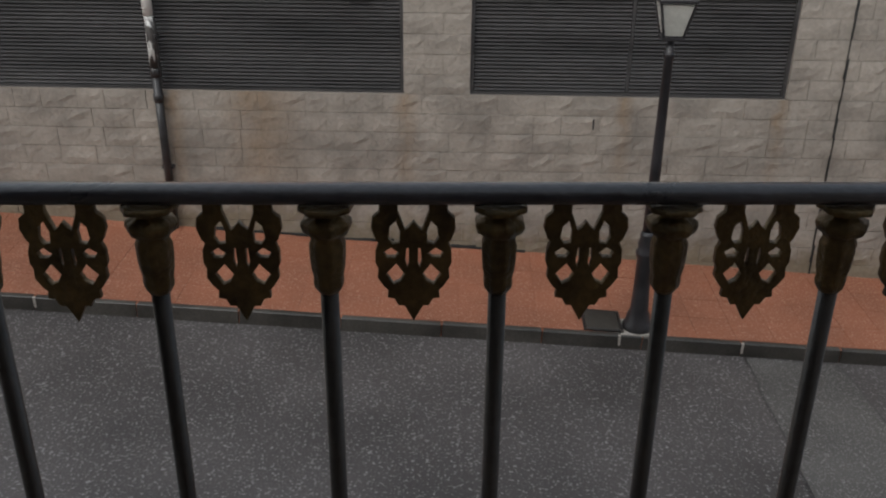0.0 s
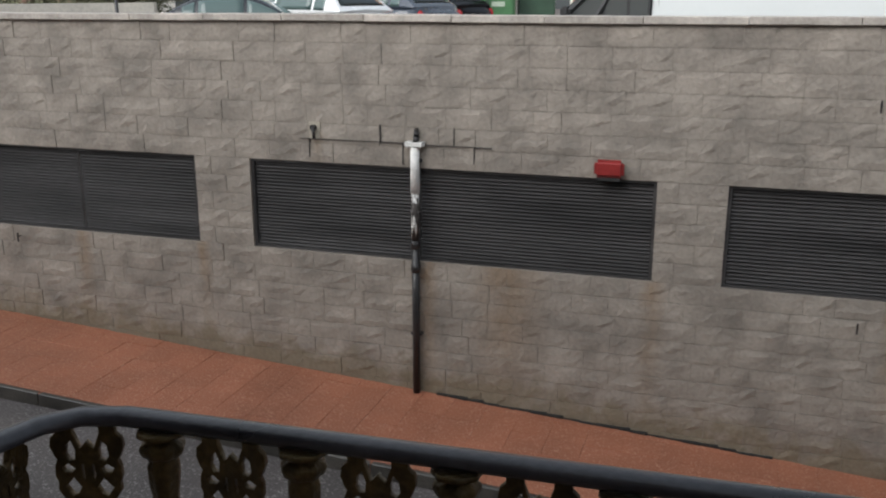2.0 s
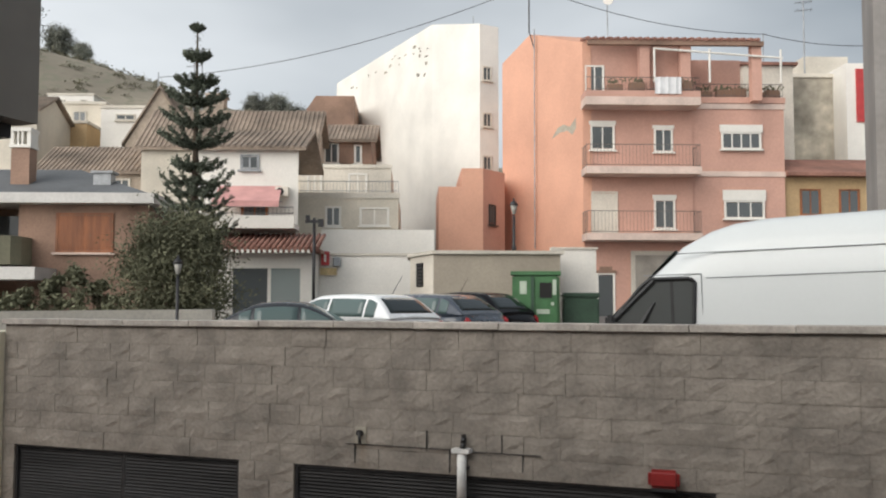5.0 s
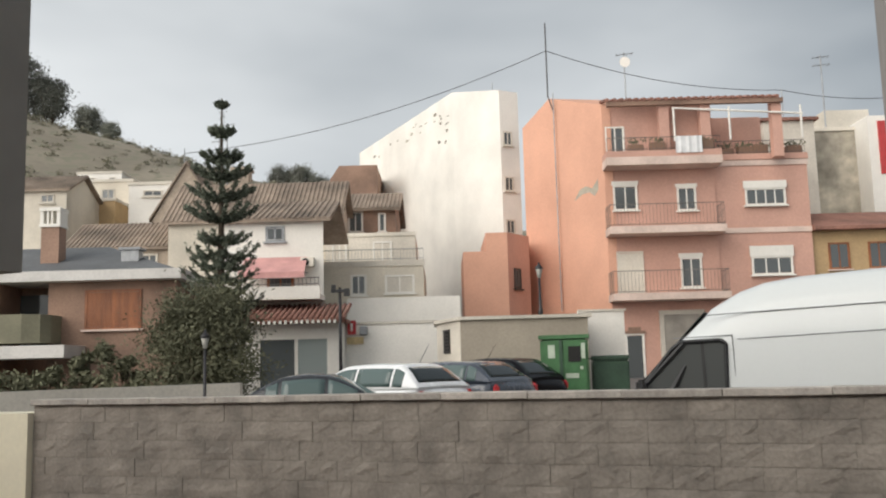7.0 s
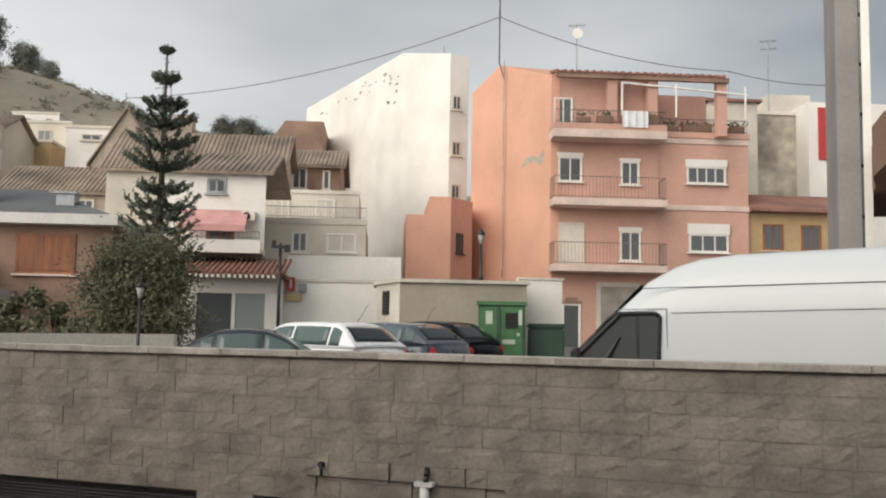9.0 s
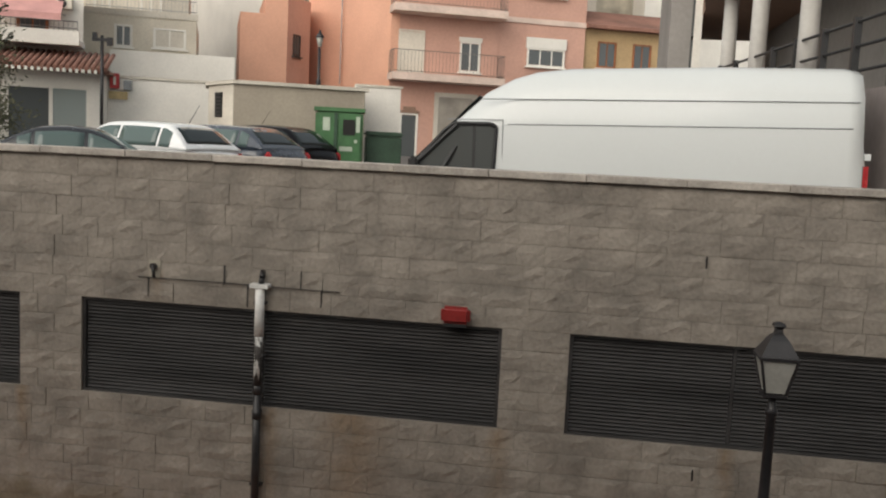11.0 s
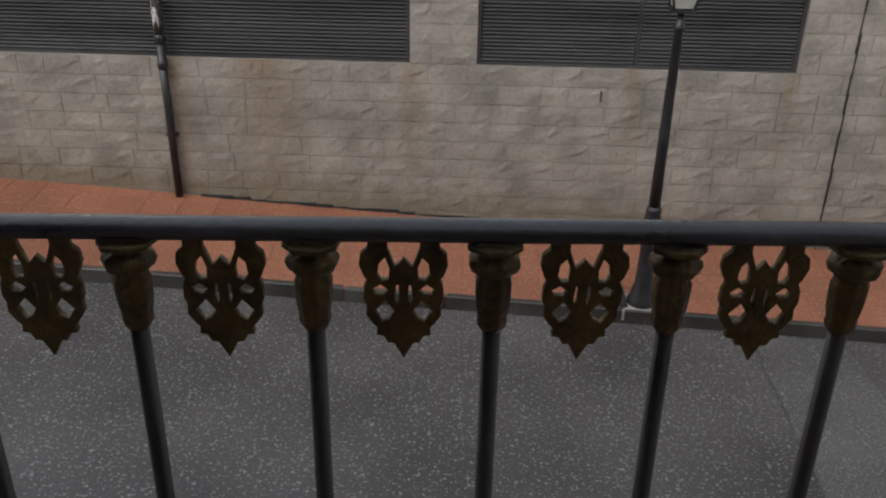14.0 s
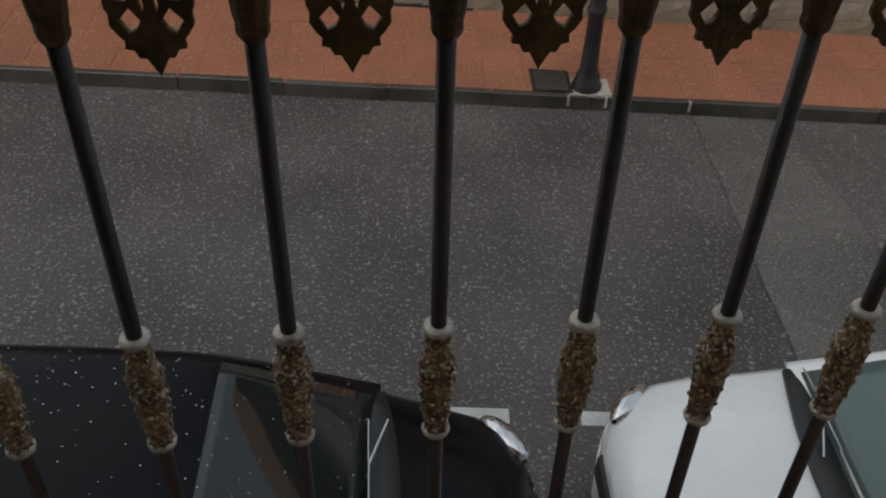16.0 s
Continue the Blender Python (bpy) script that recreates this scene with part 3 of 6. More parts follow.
def cast_palmette():
    """The pierced heart-shaped casting that hangs between two bars: outline and holes as a flat curve, then a mesh."""
    half = [(0.0, 0.17), (0.10, 0.21), (0.22, 0.24), (0.33, 0.14), (0.40, 0.08), (0.40, 0.0), (0.80, 0.0), (0.80, 0.08), (0.97, 0.13), (1.0, 0.21), (0.90, 0.30), (0.82, 0.33), (0.90, 0.40), (0.91, 0.50), (0.84, 0.55), (0.86, 0.63), (0.72, 0.70), (0.60, 0.74), (0.62, 0.80), (0.46, 0.81), (0.36, 0.87), (0.22, 0.87), (0.10, 0.94), (0.0, 1.0)]
    holes = [[(0.34, 0.33), (0.32, 0.24), (0.42, 0.15), (0.58, 0.20), (0.62, 0.29), (0.52, 0.34)],
             [(0.10, 0.38), (0.19, 0.38), (0.22, 0.48), (0.16, 0.57), (0.09, 0.50)],
             [(0.34, 0.42), (0.54, 0.37), (0.74, 0.41), (0.66, 0.46), (0.46, 0.46)],
             [(0.22, 0.60), (0.42, 0.51), (0.68, 0.60), (0.50, 0.69), (0.32, 0.66)]]
    cu = bpy.data.curves.new("palmette", "CURVE")
    cu.dimensions, cu.fill_mode, cu.extrude, cu.bevel_depth, cu.bevel_resolution = "2D", "BOTH", 0.003, 0.0010, 1
    W, HH = 0.0352, 0.111
    grown = []
    for h in holes:
        cx, cy = sum(p[0] for p in h) / len(h), sum(p[1] for p in h) / len(h)
        grown.append([(cx + (x - cx) * 1.14, cy + (y - cy) * 1.14) for x, y in h])
    holes = grown
    outline = half + [(-x, y) for x, y in half[-2:0:-1]]
    for ring in [outline] + holes + [[(-x, y) for x, y in h] for h in holes]:
        sp = cu.splines.new("POLY")
        sp.points.add(len(ring) - 1)
        for pt, (x, y) in zip(sp.points, ring):
            pt.co = (x * W, -y * HH, 0, 1)
        sp.use_cyclic_u = True
    ob = bpy.data.objects.new("palmette", cu)
    me = bpy.data.meshes.new_from_object(ob)
    bpy.data.objects.remove(ob)
    joined = bmesh.new()
    joined.from_mesh(me)
    bmesh.ops.remove_doubles(joined, verts=list(joined.verts), dist=0.00005)
    joined.to_mesh(me)
    joined.free()
    me.materials.clear()
    me.materials.append(M_BRONZE)
    return me


palmette_mesh = cast_palmette()
spots = [(FIRST + STEP * i, RAIL_Y, 0) for i in range(-1, 14)] + [(0.465, RAIL_Y - 0.10 - STEP * (i + 0.35), 90) for i in range(0, 8)]
for i, (x, y, turn) in enumerate(spots):
    part("bar", bar_mesh, M_IRON, railing, m=pose(x, y, 0))
    part("capital", capital_mesh, M_BRONZE, railing, "bronzed leafy capital", m=pose(x, y, 0, 0, 0, 7 * i))
    kn = part("knop", knop_mesh, M_BRASS, railing, "worn gilt beaded knop flecked with painted highlights", m=pose(x, y, 0, 0, 0, 11 * i))
    for z in (3.9200, 3.7660):
        part("collar", collar_mesh, M_COLLAR, kn, "pale worn collar", m=pose(0, 0, z))
    dx, dy = (-STEP / 2, 0) if not turn else (0, STEP / 2)
    mx, my, mt = x + dx, y + dy, turn
    if i == 0:
        mx, my, mt = 0.512, RAIL_Y - 0.012, 14
    part("palmette", palmette_mesh, M_BRONZE, railing, "pierced bronzed palmette", m=pose(mx, my, RAIL_Z - 0.006, 90, 0, mt))

# ---- street furniture on the far pavement ----
LX, LY = 2.80, 7.93
LZ = street(LX)
lamp = thing("street_lamp", pose(LX, LY, LZ), "black cast-iron street lamp with a four-sided lantern", "street lamp")
bm = bmesh.new()
lathe(bm, [(0.15, 0.0), (0.15, 0.05), (0.125, 0.09), (0.115, 0.16), (0.09, 0.22), (0.080, 0.50), (0.078, 0.80), (0.095, 0.83), (0.095, 0.87), (0.075, 0.90), (0.085, 0.95), (0.070, 1.00), (0.075, 1.04), (0.056, 1.08)], n=20)
part("base", bm, M_LAMPIRON, lamp, "flared cast base with mouldings")
bm = bmesh.new()
lathe(bm, [(0.056, 1.08), (0.050, 1.8), (0.040, 2.75), (0.052, 2.77), (0.052, 2.80), (0.036, 2.82), (0.03, 2.93)], n=16)
part("post", bm, M_LAMPIRON, lamp)
lan = part("lantern", boxes((-0.10, 0.10, -0.10, 0.10, 2.93, 2.955)), M_LAMPIRON, lamp)
z0, z1, r0, r1 = 2.955, 3.255, 0.085, 0.148
bm = bmesh.new()
for sx in (-1, 1):
    for sy in (-1, 1):
        tube(bm, (sx * r0, sy * r0, z0), (sx * r1, sy * r1, z1), 0.012, n=6)
box(bm, -r1 - 0.015, r1 + 0.015, -r1 - 0.015, r1 + 0.015, z1, z1 + 0.025)
part("lantern_frame", bm, M_LAMPIRON, lan)
for k in range(4):
    b = bmesh.new()
    q = [(-r0 + 0.01, -r0 + 0.004, z0 + 0.01), (r0 - 0.01, -r0 + 0.004, z0 + 0.01), (r1 - 0.012, -r1 + 0.004, z1 - 0.005), (-r1 + 0.012, -r1 + 0.004, z1 - 0.005)]
    fr = [b.verts.new(p) for p in q]
    bk = [b.verts.new((p[0], p[1] + 0.006, p[2])) for p in q]
    b.faces.new(fr)
    b.faces.new(bk[::-1])
    for i in range(4):
        b.faces.new((fr[i], bk[i], bk[(i + 1) % 4], fr[(i + 1) % 4]))
    part("pane", b, M_OPAL, lan, "milky lantern pane", m=pose(0, 0, 0, 0, 0, 90 * k))
bm = bmesh.new()
lathe(bm, [(0.222, 3.278), (0.205, 3.30), (0.165, 3.35), (0.12, 3.41), (0.075, 3.45), (0.05, 3.465), (0.04, 3.50), (0.045, 3.515), (0.07, 3.53), (0.06, 3.552), (0.02, 3.565)], n=4)
bmesh.ops.rotate(bm, verts=list(bm.verts), cent=(0, 0, 0), matrix=Matrix.Rotation(radians(45), 3, "Z"))
for f in bm.faces:
    f.smooth = False
part("lantern_roof", bm, M_LAMPIRON, lan, "domed black lantern roof with finial")
bm = boxes((-0.23, 0.23, -0.16, 0.16, -0.01, 0.012))
part("foot_slab", bm, M_COPING, lamp, "pale worn concrete footing")

bm = boxes((-0.17, 0.17, -0.18, 0.18, 0.0, 0.016))
bevel(bm, 0.004)
cover = thing("access_cover", pose(2.45, 8.02, street(2.45) + 0.001, 0, 3.55, 0), "dark square metal access cover in the pavement", "access cover")
part("lid", bm, M_KERB, cover)
part("rim", boxes((-0.20, 0.20, -0.21, -0.185, 0, 0.012), (-0.20, 0.20, 0.185, 0.21, 0, 0.012), (-0.20, -0.175, -0.185, 0.185, 0, 0.012), (0.175, 0.20, -0.185, 0.185, 0, 0.012)), M_IRON, cover)

# down pipe
PX, PY = -2.285, WALL_Y - 0.075
pipe = thing("down_pipe", pose(PX, PY, 0), "rain pipe, white above and flaking black below", "drain pipe")
bm = bmesh.new()
tube(bm, (0, 0, 0.18), (0, 0, 2.02), 0.044, n=16)
for z in (1.72, 2.0):
    lathe(bm, [(0.044, z - 0.05), (0.054, z - 0.045), (0.054, z + 0.045), (0.044, z + 0.05)], n=16)
part("iron_pipe", bm, M_IRON, pipe)
bm = bmesh.new()
tube(bm, (0, 0, 2.02), (0, 0, 2.62), 0.046, n=16)
part("flaking_pipe", bm, M_FLAKE, pipe, "dark pipe with flakes of white paint")
bm = bmesh.new()
tube(bm, (0, 0, 2.60), (0, 0, 3.16), 0.052, n=16)
box(bm, -0.10, 0.10, -0.06, 0.06, 3.13, 3.175)
part("white_pipe", bm, M_PVC, pipe, "white plastic upper length")
bm = bmesh.new()
tube(bm, (0.0, 0.07, 3.30), (0.02, -0.01, 3.24), 0.03, n=10)
tube(bm, (0.02, -0.01, 3.24), (0.01, 0.0, 3.16), 0.03, 0.035, n=10)
part("inlet_spout", bm, M_IRON, pipe, "dark rusty spout out of the wall")
for z in (0.9, 2.35, 2.95):
    part("clamp", boxes((-0.065, 0.065, 0.0, 0.074, z, z + 0.03)), M_IRON, pipe)

hook = thing("wall_bracket", pose(-3.53, WALL_Y, 3.25), "small rusty iron bracket stub on the wall", "bracket")
bm = bmesh.new()
tube(bm, (0, 0.03, 0.02), (0, -0.07, 0.03), 0.035, n=10)
tube(bm, (0, -0.06, 0.05), (0.03, -0.09, -0.09), 0.02, n=8)
part("stub", bm, M_IRON, hook)
part("plate", boxes((-0.07, 0.07, -0.012, 0.02, -0.10, 0.09)), M_STAIN, hook, "rust-stained mounting plate")

siren = thing("alarm_box", pose(-0.14, WALL_Y, 2.98), "rounded red plastic alarm box on the wall", "alarm box")
bm = boxes((-0.155, 0.155, -0.11, 0.0, -0.085, 0.10))
bevel(bm, 0.035, 3)
part("cover", bm, M_RED, siren)
part("bottom_tray", boxes((-0.12, 0.12, -0.10, 0.0, -0.112, -0.082)), M_TRIM, siren, "black lower tray")

# open joints round the repaired blocks by the pipe, and a dark strip at the wall's foot
bm = bmesh.new()
for x0, x1, z in ((-3.72, -2.36, 3.145), (-2.20, -1.42, 3.135)):
    box(bm, x0, x1, WALL_Y - 0.020, WALL_Y, z - 0.003, z + 0.003)
for x, z0, z1 in ((-3.60, 2.93, 3.14), (-2.72, 3.15, 3.34), (-2.45, 2.90, 3.14), (-1.62, 2.95, 3.13), (-1.85, 3.14, 3.33)):
    box(bm, x - 0.004, x + 0.004, WALL_Y - 0.020, WALL_Y, z0, z1)
solo("open_joint", bm, M_LOUVRE, "dark open joints round repaired wall blocks", "joint", "structure")
bm = bmesh.new()
for i in range(20):
    x0 = -2.05 + 0.19 * i
    box(bm, x0, x0 + 0.19, WALL_Y - 0.035 - 0.008 * math.sin(2.2 * i), WALL_Y, street(x0) - 0.03, street(x0) + 0.014 + 0.012 * math.sin(1.3 * i))
solo("foot_gap", bm, M_DARK, "uneven dark strip where wall meets pavement", "joint", "structure")

# small things: joint crack and iron pins in the wall
bm = bmesh.new()
xs = [(5.065 - 0.0045 * i + 0.008 * math.sin(1.9 * i), -0.35 + 4.75 * i / 22) for i in range(23)]
for (xa, za), (xb, zb) in zip(xs, xs[1:]):
    box(bm, min(xa, xb) - 0.004, max(xa, xb) + 0.004, WALL_Y - 0.020, WALL_Y - 0.0, za, zb)
solo("expansion_joint", bm, M_DARK, "dark ragged expansion joint in the stone wall", "joint", "structure")
for x, z in ((2.38, 3.73), (2.41, 1.51), (-7.90, 1.65)):
    bm = bmesh.new()
    tube(bm, (0, 0.04, 0), (0, -0.07, 0.0), 0.009, n=8)
    box(bm, -0.008, 0.008, -0.075, -0.06, -0.07, 0.05)
    solo("iron_pin", bm, M_IRON, "small rusty iron pin in the stone wall", "iron pin", m=pose(x, WALL_Y, z), group="iron pins in the wall")


# ---- vehicles ----
def loft(stations, smooth=True):
    """Skin over rings of points, one ring a station."""
    b = bmesh.new()
    rings = [[b.verts.new(p) for p in ring] for ring in stations]
    k = len(rings[0])
    for a, c in zip(rings, rings[1:]):
        for i in range(k):
            f = b.faces.new((a[i], a[(i + 1) % k], c[(i + 1) % k], c[i]))
            f.smooth = smooth
    b.faces.new(rings[0][::-1])
    b.faces.new(rings[-1])
    return b


def slab_between(quad, inward, name, material, parent, label=""):
    """A thin pane on four corners, thickened towards inward."""
    b = bmesh.new()
    fr = [b.verts.new(p) for p in quad]
    bk = [b.verts.new(Vector(p) + Vector(inward)) for p in quad]
    b.faces.new(fr)
    b.faces.new(bk[::-1])
    n = len(quad)
    for i in range(n):
        b.faces.new((fr[i], bk[i], bk[(i + 1) % n], fr[(i + 1) % n]))
    return part(name, b, material, parent, label)


def wheel(parent, x, y, r, w):
    b = bmesh.new()
    lathe(b, [(r * 0.62, -w / 2), (r * 0.93, -w / 2), (r, -w / 2 + 0.03), (r, w / 2 - 0.03), (r * 0.93, w / 2), (r * 0.62, w / 2)], n=24)
    tyre = part("wheel", b, M_TYRE, parent, m=pose(x, y, r, 90))
    b = bmesh.new()
    lathe(b, [(r * 0.62, -w / 2 + 0.01), (r * 0.60, w / 2 - 0.01)], n=20)
    for i in range(5):
        a = 2 * math.pi * i / 5
        tube(b, (0, 0, w / 2 - 0.005), (0.55 * r * math.cos(a), 0.55 * r * math.sin(a), w / 2 - 0.005), 0.03, n=6)
    part("rim", b, M_RIM, tyre)


def shell(rows, thick):
    """A curved pane over a grid of points, thickened along the given vector."""
    b = bmesh.new()
    t = Vector(thick)
    fr = [[b.verts.new(p) for p in row] for row in rows]
    bk = [[b.verts.new(Vector(p) + t) for p in row] for row in rows]
    n, k = len(rows), len(rows[0])
    for i in range(n - 1):
        for q in range(k - 1):
            b.faces.new((fr[i][q], fr[i][q + 1], fr[i + 1][q + 1], fr[i + 1][q])).smooth = True
            b.faces.new((bk[i][q], bk[i + 1][q], bk[i + 1][q + 1], bk[i][q + 1]))
    for i in range(n - 1):
        for q in (0, k - 1):
            b.faces.new((fr[i][q], fr[i + 1][q], bk[i + 1][q], bk[i][q]))
    for q in range(k - 1):
        for i in (0, n - 1):
            b.faces.new((fr[i][q], bk[i][q], bk[i][q + 1], fr[i][q + 1]))
    return b


def car(name, m, label, L, W, belt, roof, cowl, r0, r1, tail, paint, glazing, tail_z=None, hood=0.0, group="", mirrors=True, pillars=(0.36, 0.68), antenna=False):
    """A car with its nose at x = 0, facing -x. cowl, r0, r1, tail: windscreen foot, roof's front and rear, rear window's foot."""
    t = thing(name, m, label, "car", group=group)
    hw = W / 2
    tz = tail_z or belt

    def ring(x, w, zt, zb):
        return [(x, -w + 0.05, zb), (x, -w, zb + 0.16), (x, -w - 0.005, zb + 0.36), (x, -w + 0.02, zt - 0.12), (x, -w + 0.05, zt - 0.05), (x, -w + 0.12, zt), (x, -w * 0.5, zt + 0.03), (x, 0, zt + 0.04), (x, w * 0.5, zt + 0.03),
                (x, w - 0.12, zt), (x, w - 0.05, zt - 0.05), (x, w - 0.02, zt - 0.12), (x, w + 0.005, zb + 0.36), (x, w, zb + 0.16), (x, w - 0.05, zb)]

    hz = belt - 0.10 + hood
    st = [(0.0, hw * 0.52, hz - 0.30), (0.03, hw * 0.66, hz - 0.22), (0.09, hw * 0.78, hz - 0.15), (0.18, hw * 0.87, hz - 0.10), (0.32, hw * 0.94, hz - 0.06), (0.52, hw * 0.98, hz - 0.03), (cowl * 0.8, hw, hz + 0.01), (cowl + 0.05, hw, belt - 0.03), (r0, hw, belt - 0.01), (r1, hw, belt + 0.01), (tail, hw * 0.985, tz - 0.02), (L - 0.20, hw * 0.96, tz - 0.06), (L - 0.07, hw * 0.90, tz - 0.13), (L, hw * 0.80, tz - 0.30)]
    part("body", loft([ring(x, w, z, 0.20) for x, w, z in st]), paint, t)
    # cabin: one smooth skin whose height follows a rounded side profile
    prof = [(cowl, 0.0), (r0, 0.94), (r0 + 0.35, 1.0), ((r0 + r1) / 2, 1.02), (r1 - 0.3, 0.985), (r1, 0.93), (tail, 0.02)]
    for _ in range(3):
        nxt = [prof[0]]
        for (xa, ha), (xb, hb) in zip(prof, prof[1:]):
            nxt += [(0.75 * xa + 0.25 * xb, 0.75 * ha + 0.25 * hb), (0.25 * xa + 0.75 * xb, 0.25 * ha + 0.75 * hb)]
        prof = nxt + [prof[-1]]
    wb, wt, rise = hw - 0.06, hw - 0.24, roof - belt

    def height(x):
        for (xa, ha), (xb, hb) in zip(prof, prof[1:]):
            if x <= xb:
                return ha + (hb - ha) * max(x - xa, 0) / max(xb - xa, 1e-6)
        return 0.0

    def skin(x, v, out=0.0):
        """A point of the cabin: v from -1 (belt) over 0 (roof's middle) to 1."""
        h = height(x)
        base = belt - 0.02 + (tz - belt) * min(max((x - r1) / (tail - r1), 0), 1)
        side = 1 if v >= 0 else -1
        a = 1 - abs(v)
        top = wb - 0.03 - (wb - wt) * min(h, 1)
        row = [(0.0, wb, 0.0), (0.20, wb - (wb - top) * 0.45, 0.50), (0.36, top + 0.025, 0.84), (0.44, top - 0.02, 0.93), (0.54, top - 0.10, 0.972), (0.75, top * 0.5, 1.0), (1.0, 0.0, 1.012)]
        for (aa, ya, fa), (ab, yb, fb) in zip(row, row[1:]):
            if a <= ab + 1e-9:
                f = (a - aa) / (ab - aa)
                y, z = ya + (yb - ya) * f, fa + (fb - fa) * f
                break
        return Vector((x, side * (y + (out if a < 0.4 else 0.0)), base + rise * h * z + (out if a >= 0.4 else out * 0.3)))

    vs = [-1, -0.90, -0.80, -0.72, -0.64, -0.56, -0.51, -0.46, -0.35, -0.25, -0.12, 0, 0.12, 0.25, 0.35, 0.46, 0.51, 0.56, 0.64, 0.72, 0.80, 0.90, 1]
    part("cabin", loft([[skin(x, v) for v in vs] for x, _ in prof]), paint, t)

    def span(a, c, n):
        return [a + (c - a) * i / n for i in range(n + 1)]

    xa, xb = cowl + 0.05, r0 + 0.02
    part("windscreen", shell([[skin(x, v, 0.007) for v in span(-0.50, 0.50, 10)] for x in span(xa, xb, 8)], (0.006, 0, -0.008)), glazing, t)
    xa, xb = r1 + 0.02, r1 + (tail - r1) * 0.80
    part("rear_window", shell([[skin(x, v, 0.007) for v in span(-0.46, 0.46, 8)] for x in span(xa, xb, 5)], (-0.006, 0, -0.008)), M_GLASS, t)
    cuts = [cowl + 0.34] + [cowl + (tail - cowl) * f for f in pillars] + [tail - (tail - r1) * 0.55 - 0.12]
    for side in (-1, 1):
        for ca, cb in zip(cuts, cuts[1:]):
            part("side_window", shell([[skin(x, side * (1 - f), 0.006) for f in span(0.05, 0.345, 4)] for x in span(ca + 0.03, cb - 0.03, 6)], (0, -side * 0.01, 0)), glazing, t)
        if mirrors:
            b = bmesh.new()
            bmesh.ops.create_icosphere(b, subdivisions=2, radius=0.09, matrix=Matrix.Diagonal((0.9, 1.0, 0.75, 1)))
            part("mirror", b, paint, t, m=pose(cowl + 0.30, side * (hw + 0.03), belt + 0.02))
    # cowl and wipers under the windscreen
    part("cowl", shell([[(cowl - 0.11 + 0.10 * (v / wb) ** 2 + u, v, belt + 0.012 - 0.35 * (v / wb) ** 4 * 0.1 + 0.04 * u) for v in span(-wb + 0.06, wb - 0.06, 12)] for u in (0.0, 0.07, 0.16)], (0, 0, -0.03)), M_TRIM, t, "wet black plastic cowl")
    for y in (-0.50, 0.08):
        b = bmesh.new()
        tube(b, (cowl - 0.04, y, belt + 0.035), (cowl + 0.05, y + 0.30, belt + 0.075), 0.008, n=6)
        tube(b, (cowl + 0.05, y + 0.30, belt + 0.075), (cowl + 0.045, y + 0.58, belt + 0.07), 0.006, n=6)
        tube(b, (cowl + 0.06, y + 0.02, belt + 0.06), (cowl + 0.045, y + 0.60, belt + 0.065), 0.005, n=6)
        part("wiper", b, M_CHROME, t, "wet shining wiper")
    for side in (-1, 1):
        b = bmesh.new()
        bmesh.ops.create_icosphere(b, subdivisions=3, radius=0.13, matrix=Matrix.Rotation(radians(-38 * side), 4, "Z") @ Matrix.Diagonal((0.62, 1.45, 0.7, 1)))
        part("headlight", b, M_CHROME, t, "clear headlight", m=pose(0.17, side * hw * 0.76, hz - 0.17))
        b = boxes((-0.10, 0.05, -0.07, 0.07, -0.12, 0.12))
        bevel(b, 0.045, 3)
        part("tail_light", b, M_TAIL, t, "red tail light", m=pose(L - 0.08, side * hw * 0.84, tz - 0.20))
        b = boxes((-0.09, 0.09, -0.012, 0.012, -0.014, 0.014))
        bevel(b, 0.008)
        for x in (cowl + 1.25, cowl + 2.1):
            part("door_handle", b.copy(), paint, t, m=pose(x, side * (hw + 0.006), belt - 0.14))
        b.free()
    if antenna:
        b = bmesh.new()
        tube(b, (r1 - 0.15, 0, roof - 0.02), (r1 + 0.12, 0, roof + 0.34), 0.008, 0.004, n=5)
        part("antenna", b, M_TRIM, t)
    b = boxes((-0.02, 0.05, -hw * 0.5, hw * 0.5, 0.38, 0.55))
    bevel(b, 0.02)
    part("grille", b, M_TRIM, t)
    for x in (0.72, L - 0.78):
        for side in (-1, 1):
            wheel(t, x, side * (hw - 0.10), 0.31, 0.2)
    return t, skin


def on_street(x):
    return street(x) - ROAD_DROP


TILT = math.degrees(math.atan(0.062))
# the two cars parked under the balcony
dark, dark_skin = car("parked_car", pose(1.66, 2.46, on_street(1.66), 0, TILT, 0) @ pose(0, 0, 0, 0, 0, 180), "black parked hatchback wet with raindrops", 3.95, 1.70, 0.98, 1.46, 0.86, 1.62, 3.2, 3.75, M_CARDARK, M_GLASS, hood=-0.02, group="cars parked under the balcony", mirrors=False)
car("parked_car", pose(2.08, 2.72, on_street(2.08), 0, TILT, 0), "white parked hatchback with black wiper cowl", 4.0, 1.72, 0.98, 1.46, 1.06, 1.80, 3.2, 3.75, M_CARWHITE, M_GREENGLASS, hood=0.0, group="cars parked under the balcony", mirrors=False)
# raindrops lying on the black roof and bonnet
rng = random.Random(4)
bm = bmesh.new()
for _ in range(380):
    p = dark_skin(rng.uniform(0.9, 3.3), rng.uniform(-0.55, 0.55), 0.008)
    bmesh.ops.create_icosphere(bm, subdivisions=1, radius=rng.uniform(0.0018, 0.0048), matrix=Matrix.Translation(p) @ Matrix.Diagonal((1, 1, 0.6, 1)))
drops = part("raindrops", bm, M_CHROME, dark, "scattered raindrops")
drops["kind"] = "stuff"


def lot(u, y):
    return FAR @ pose(u, y, ground_height(u, y))


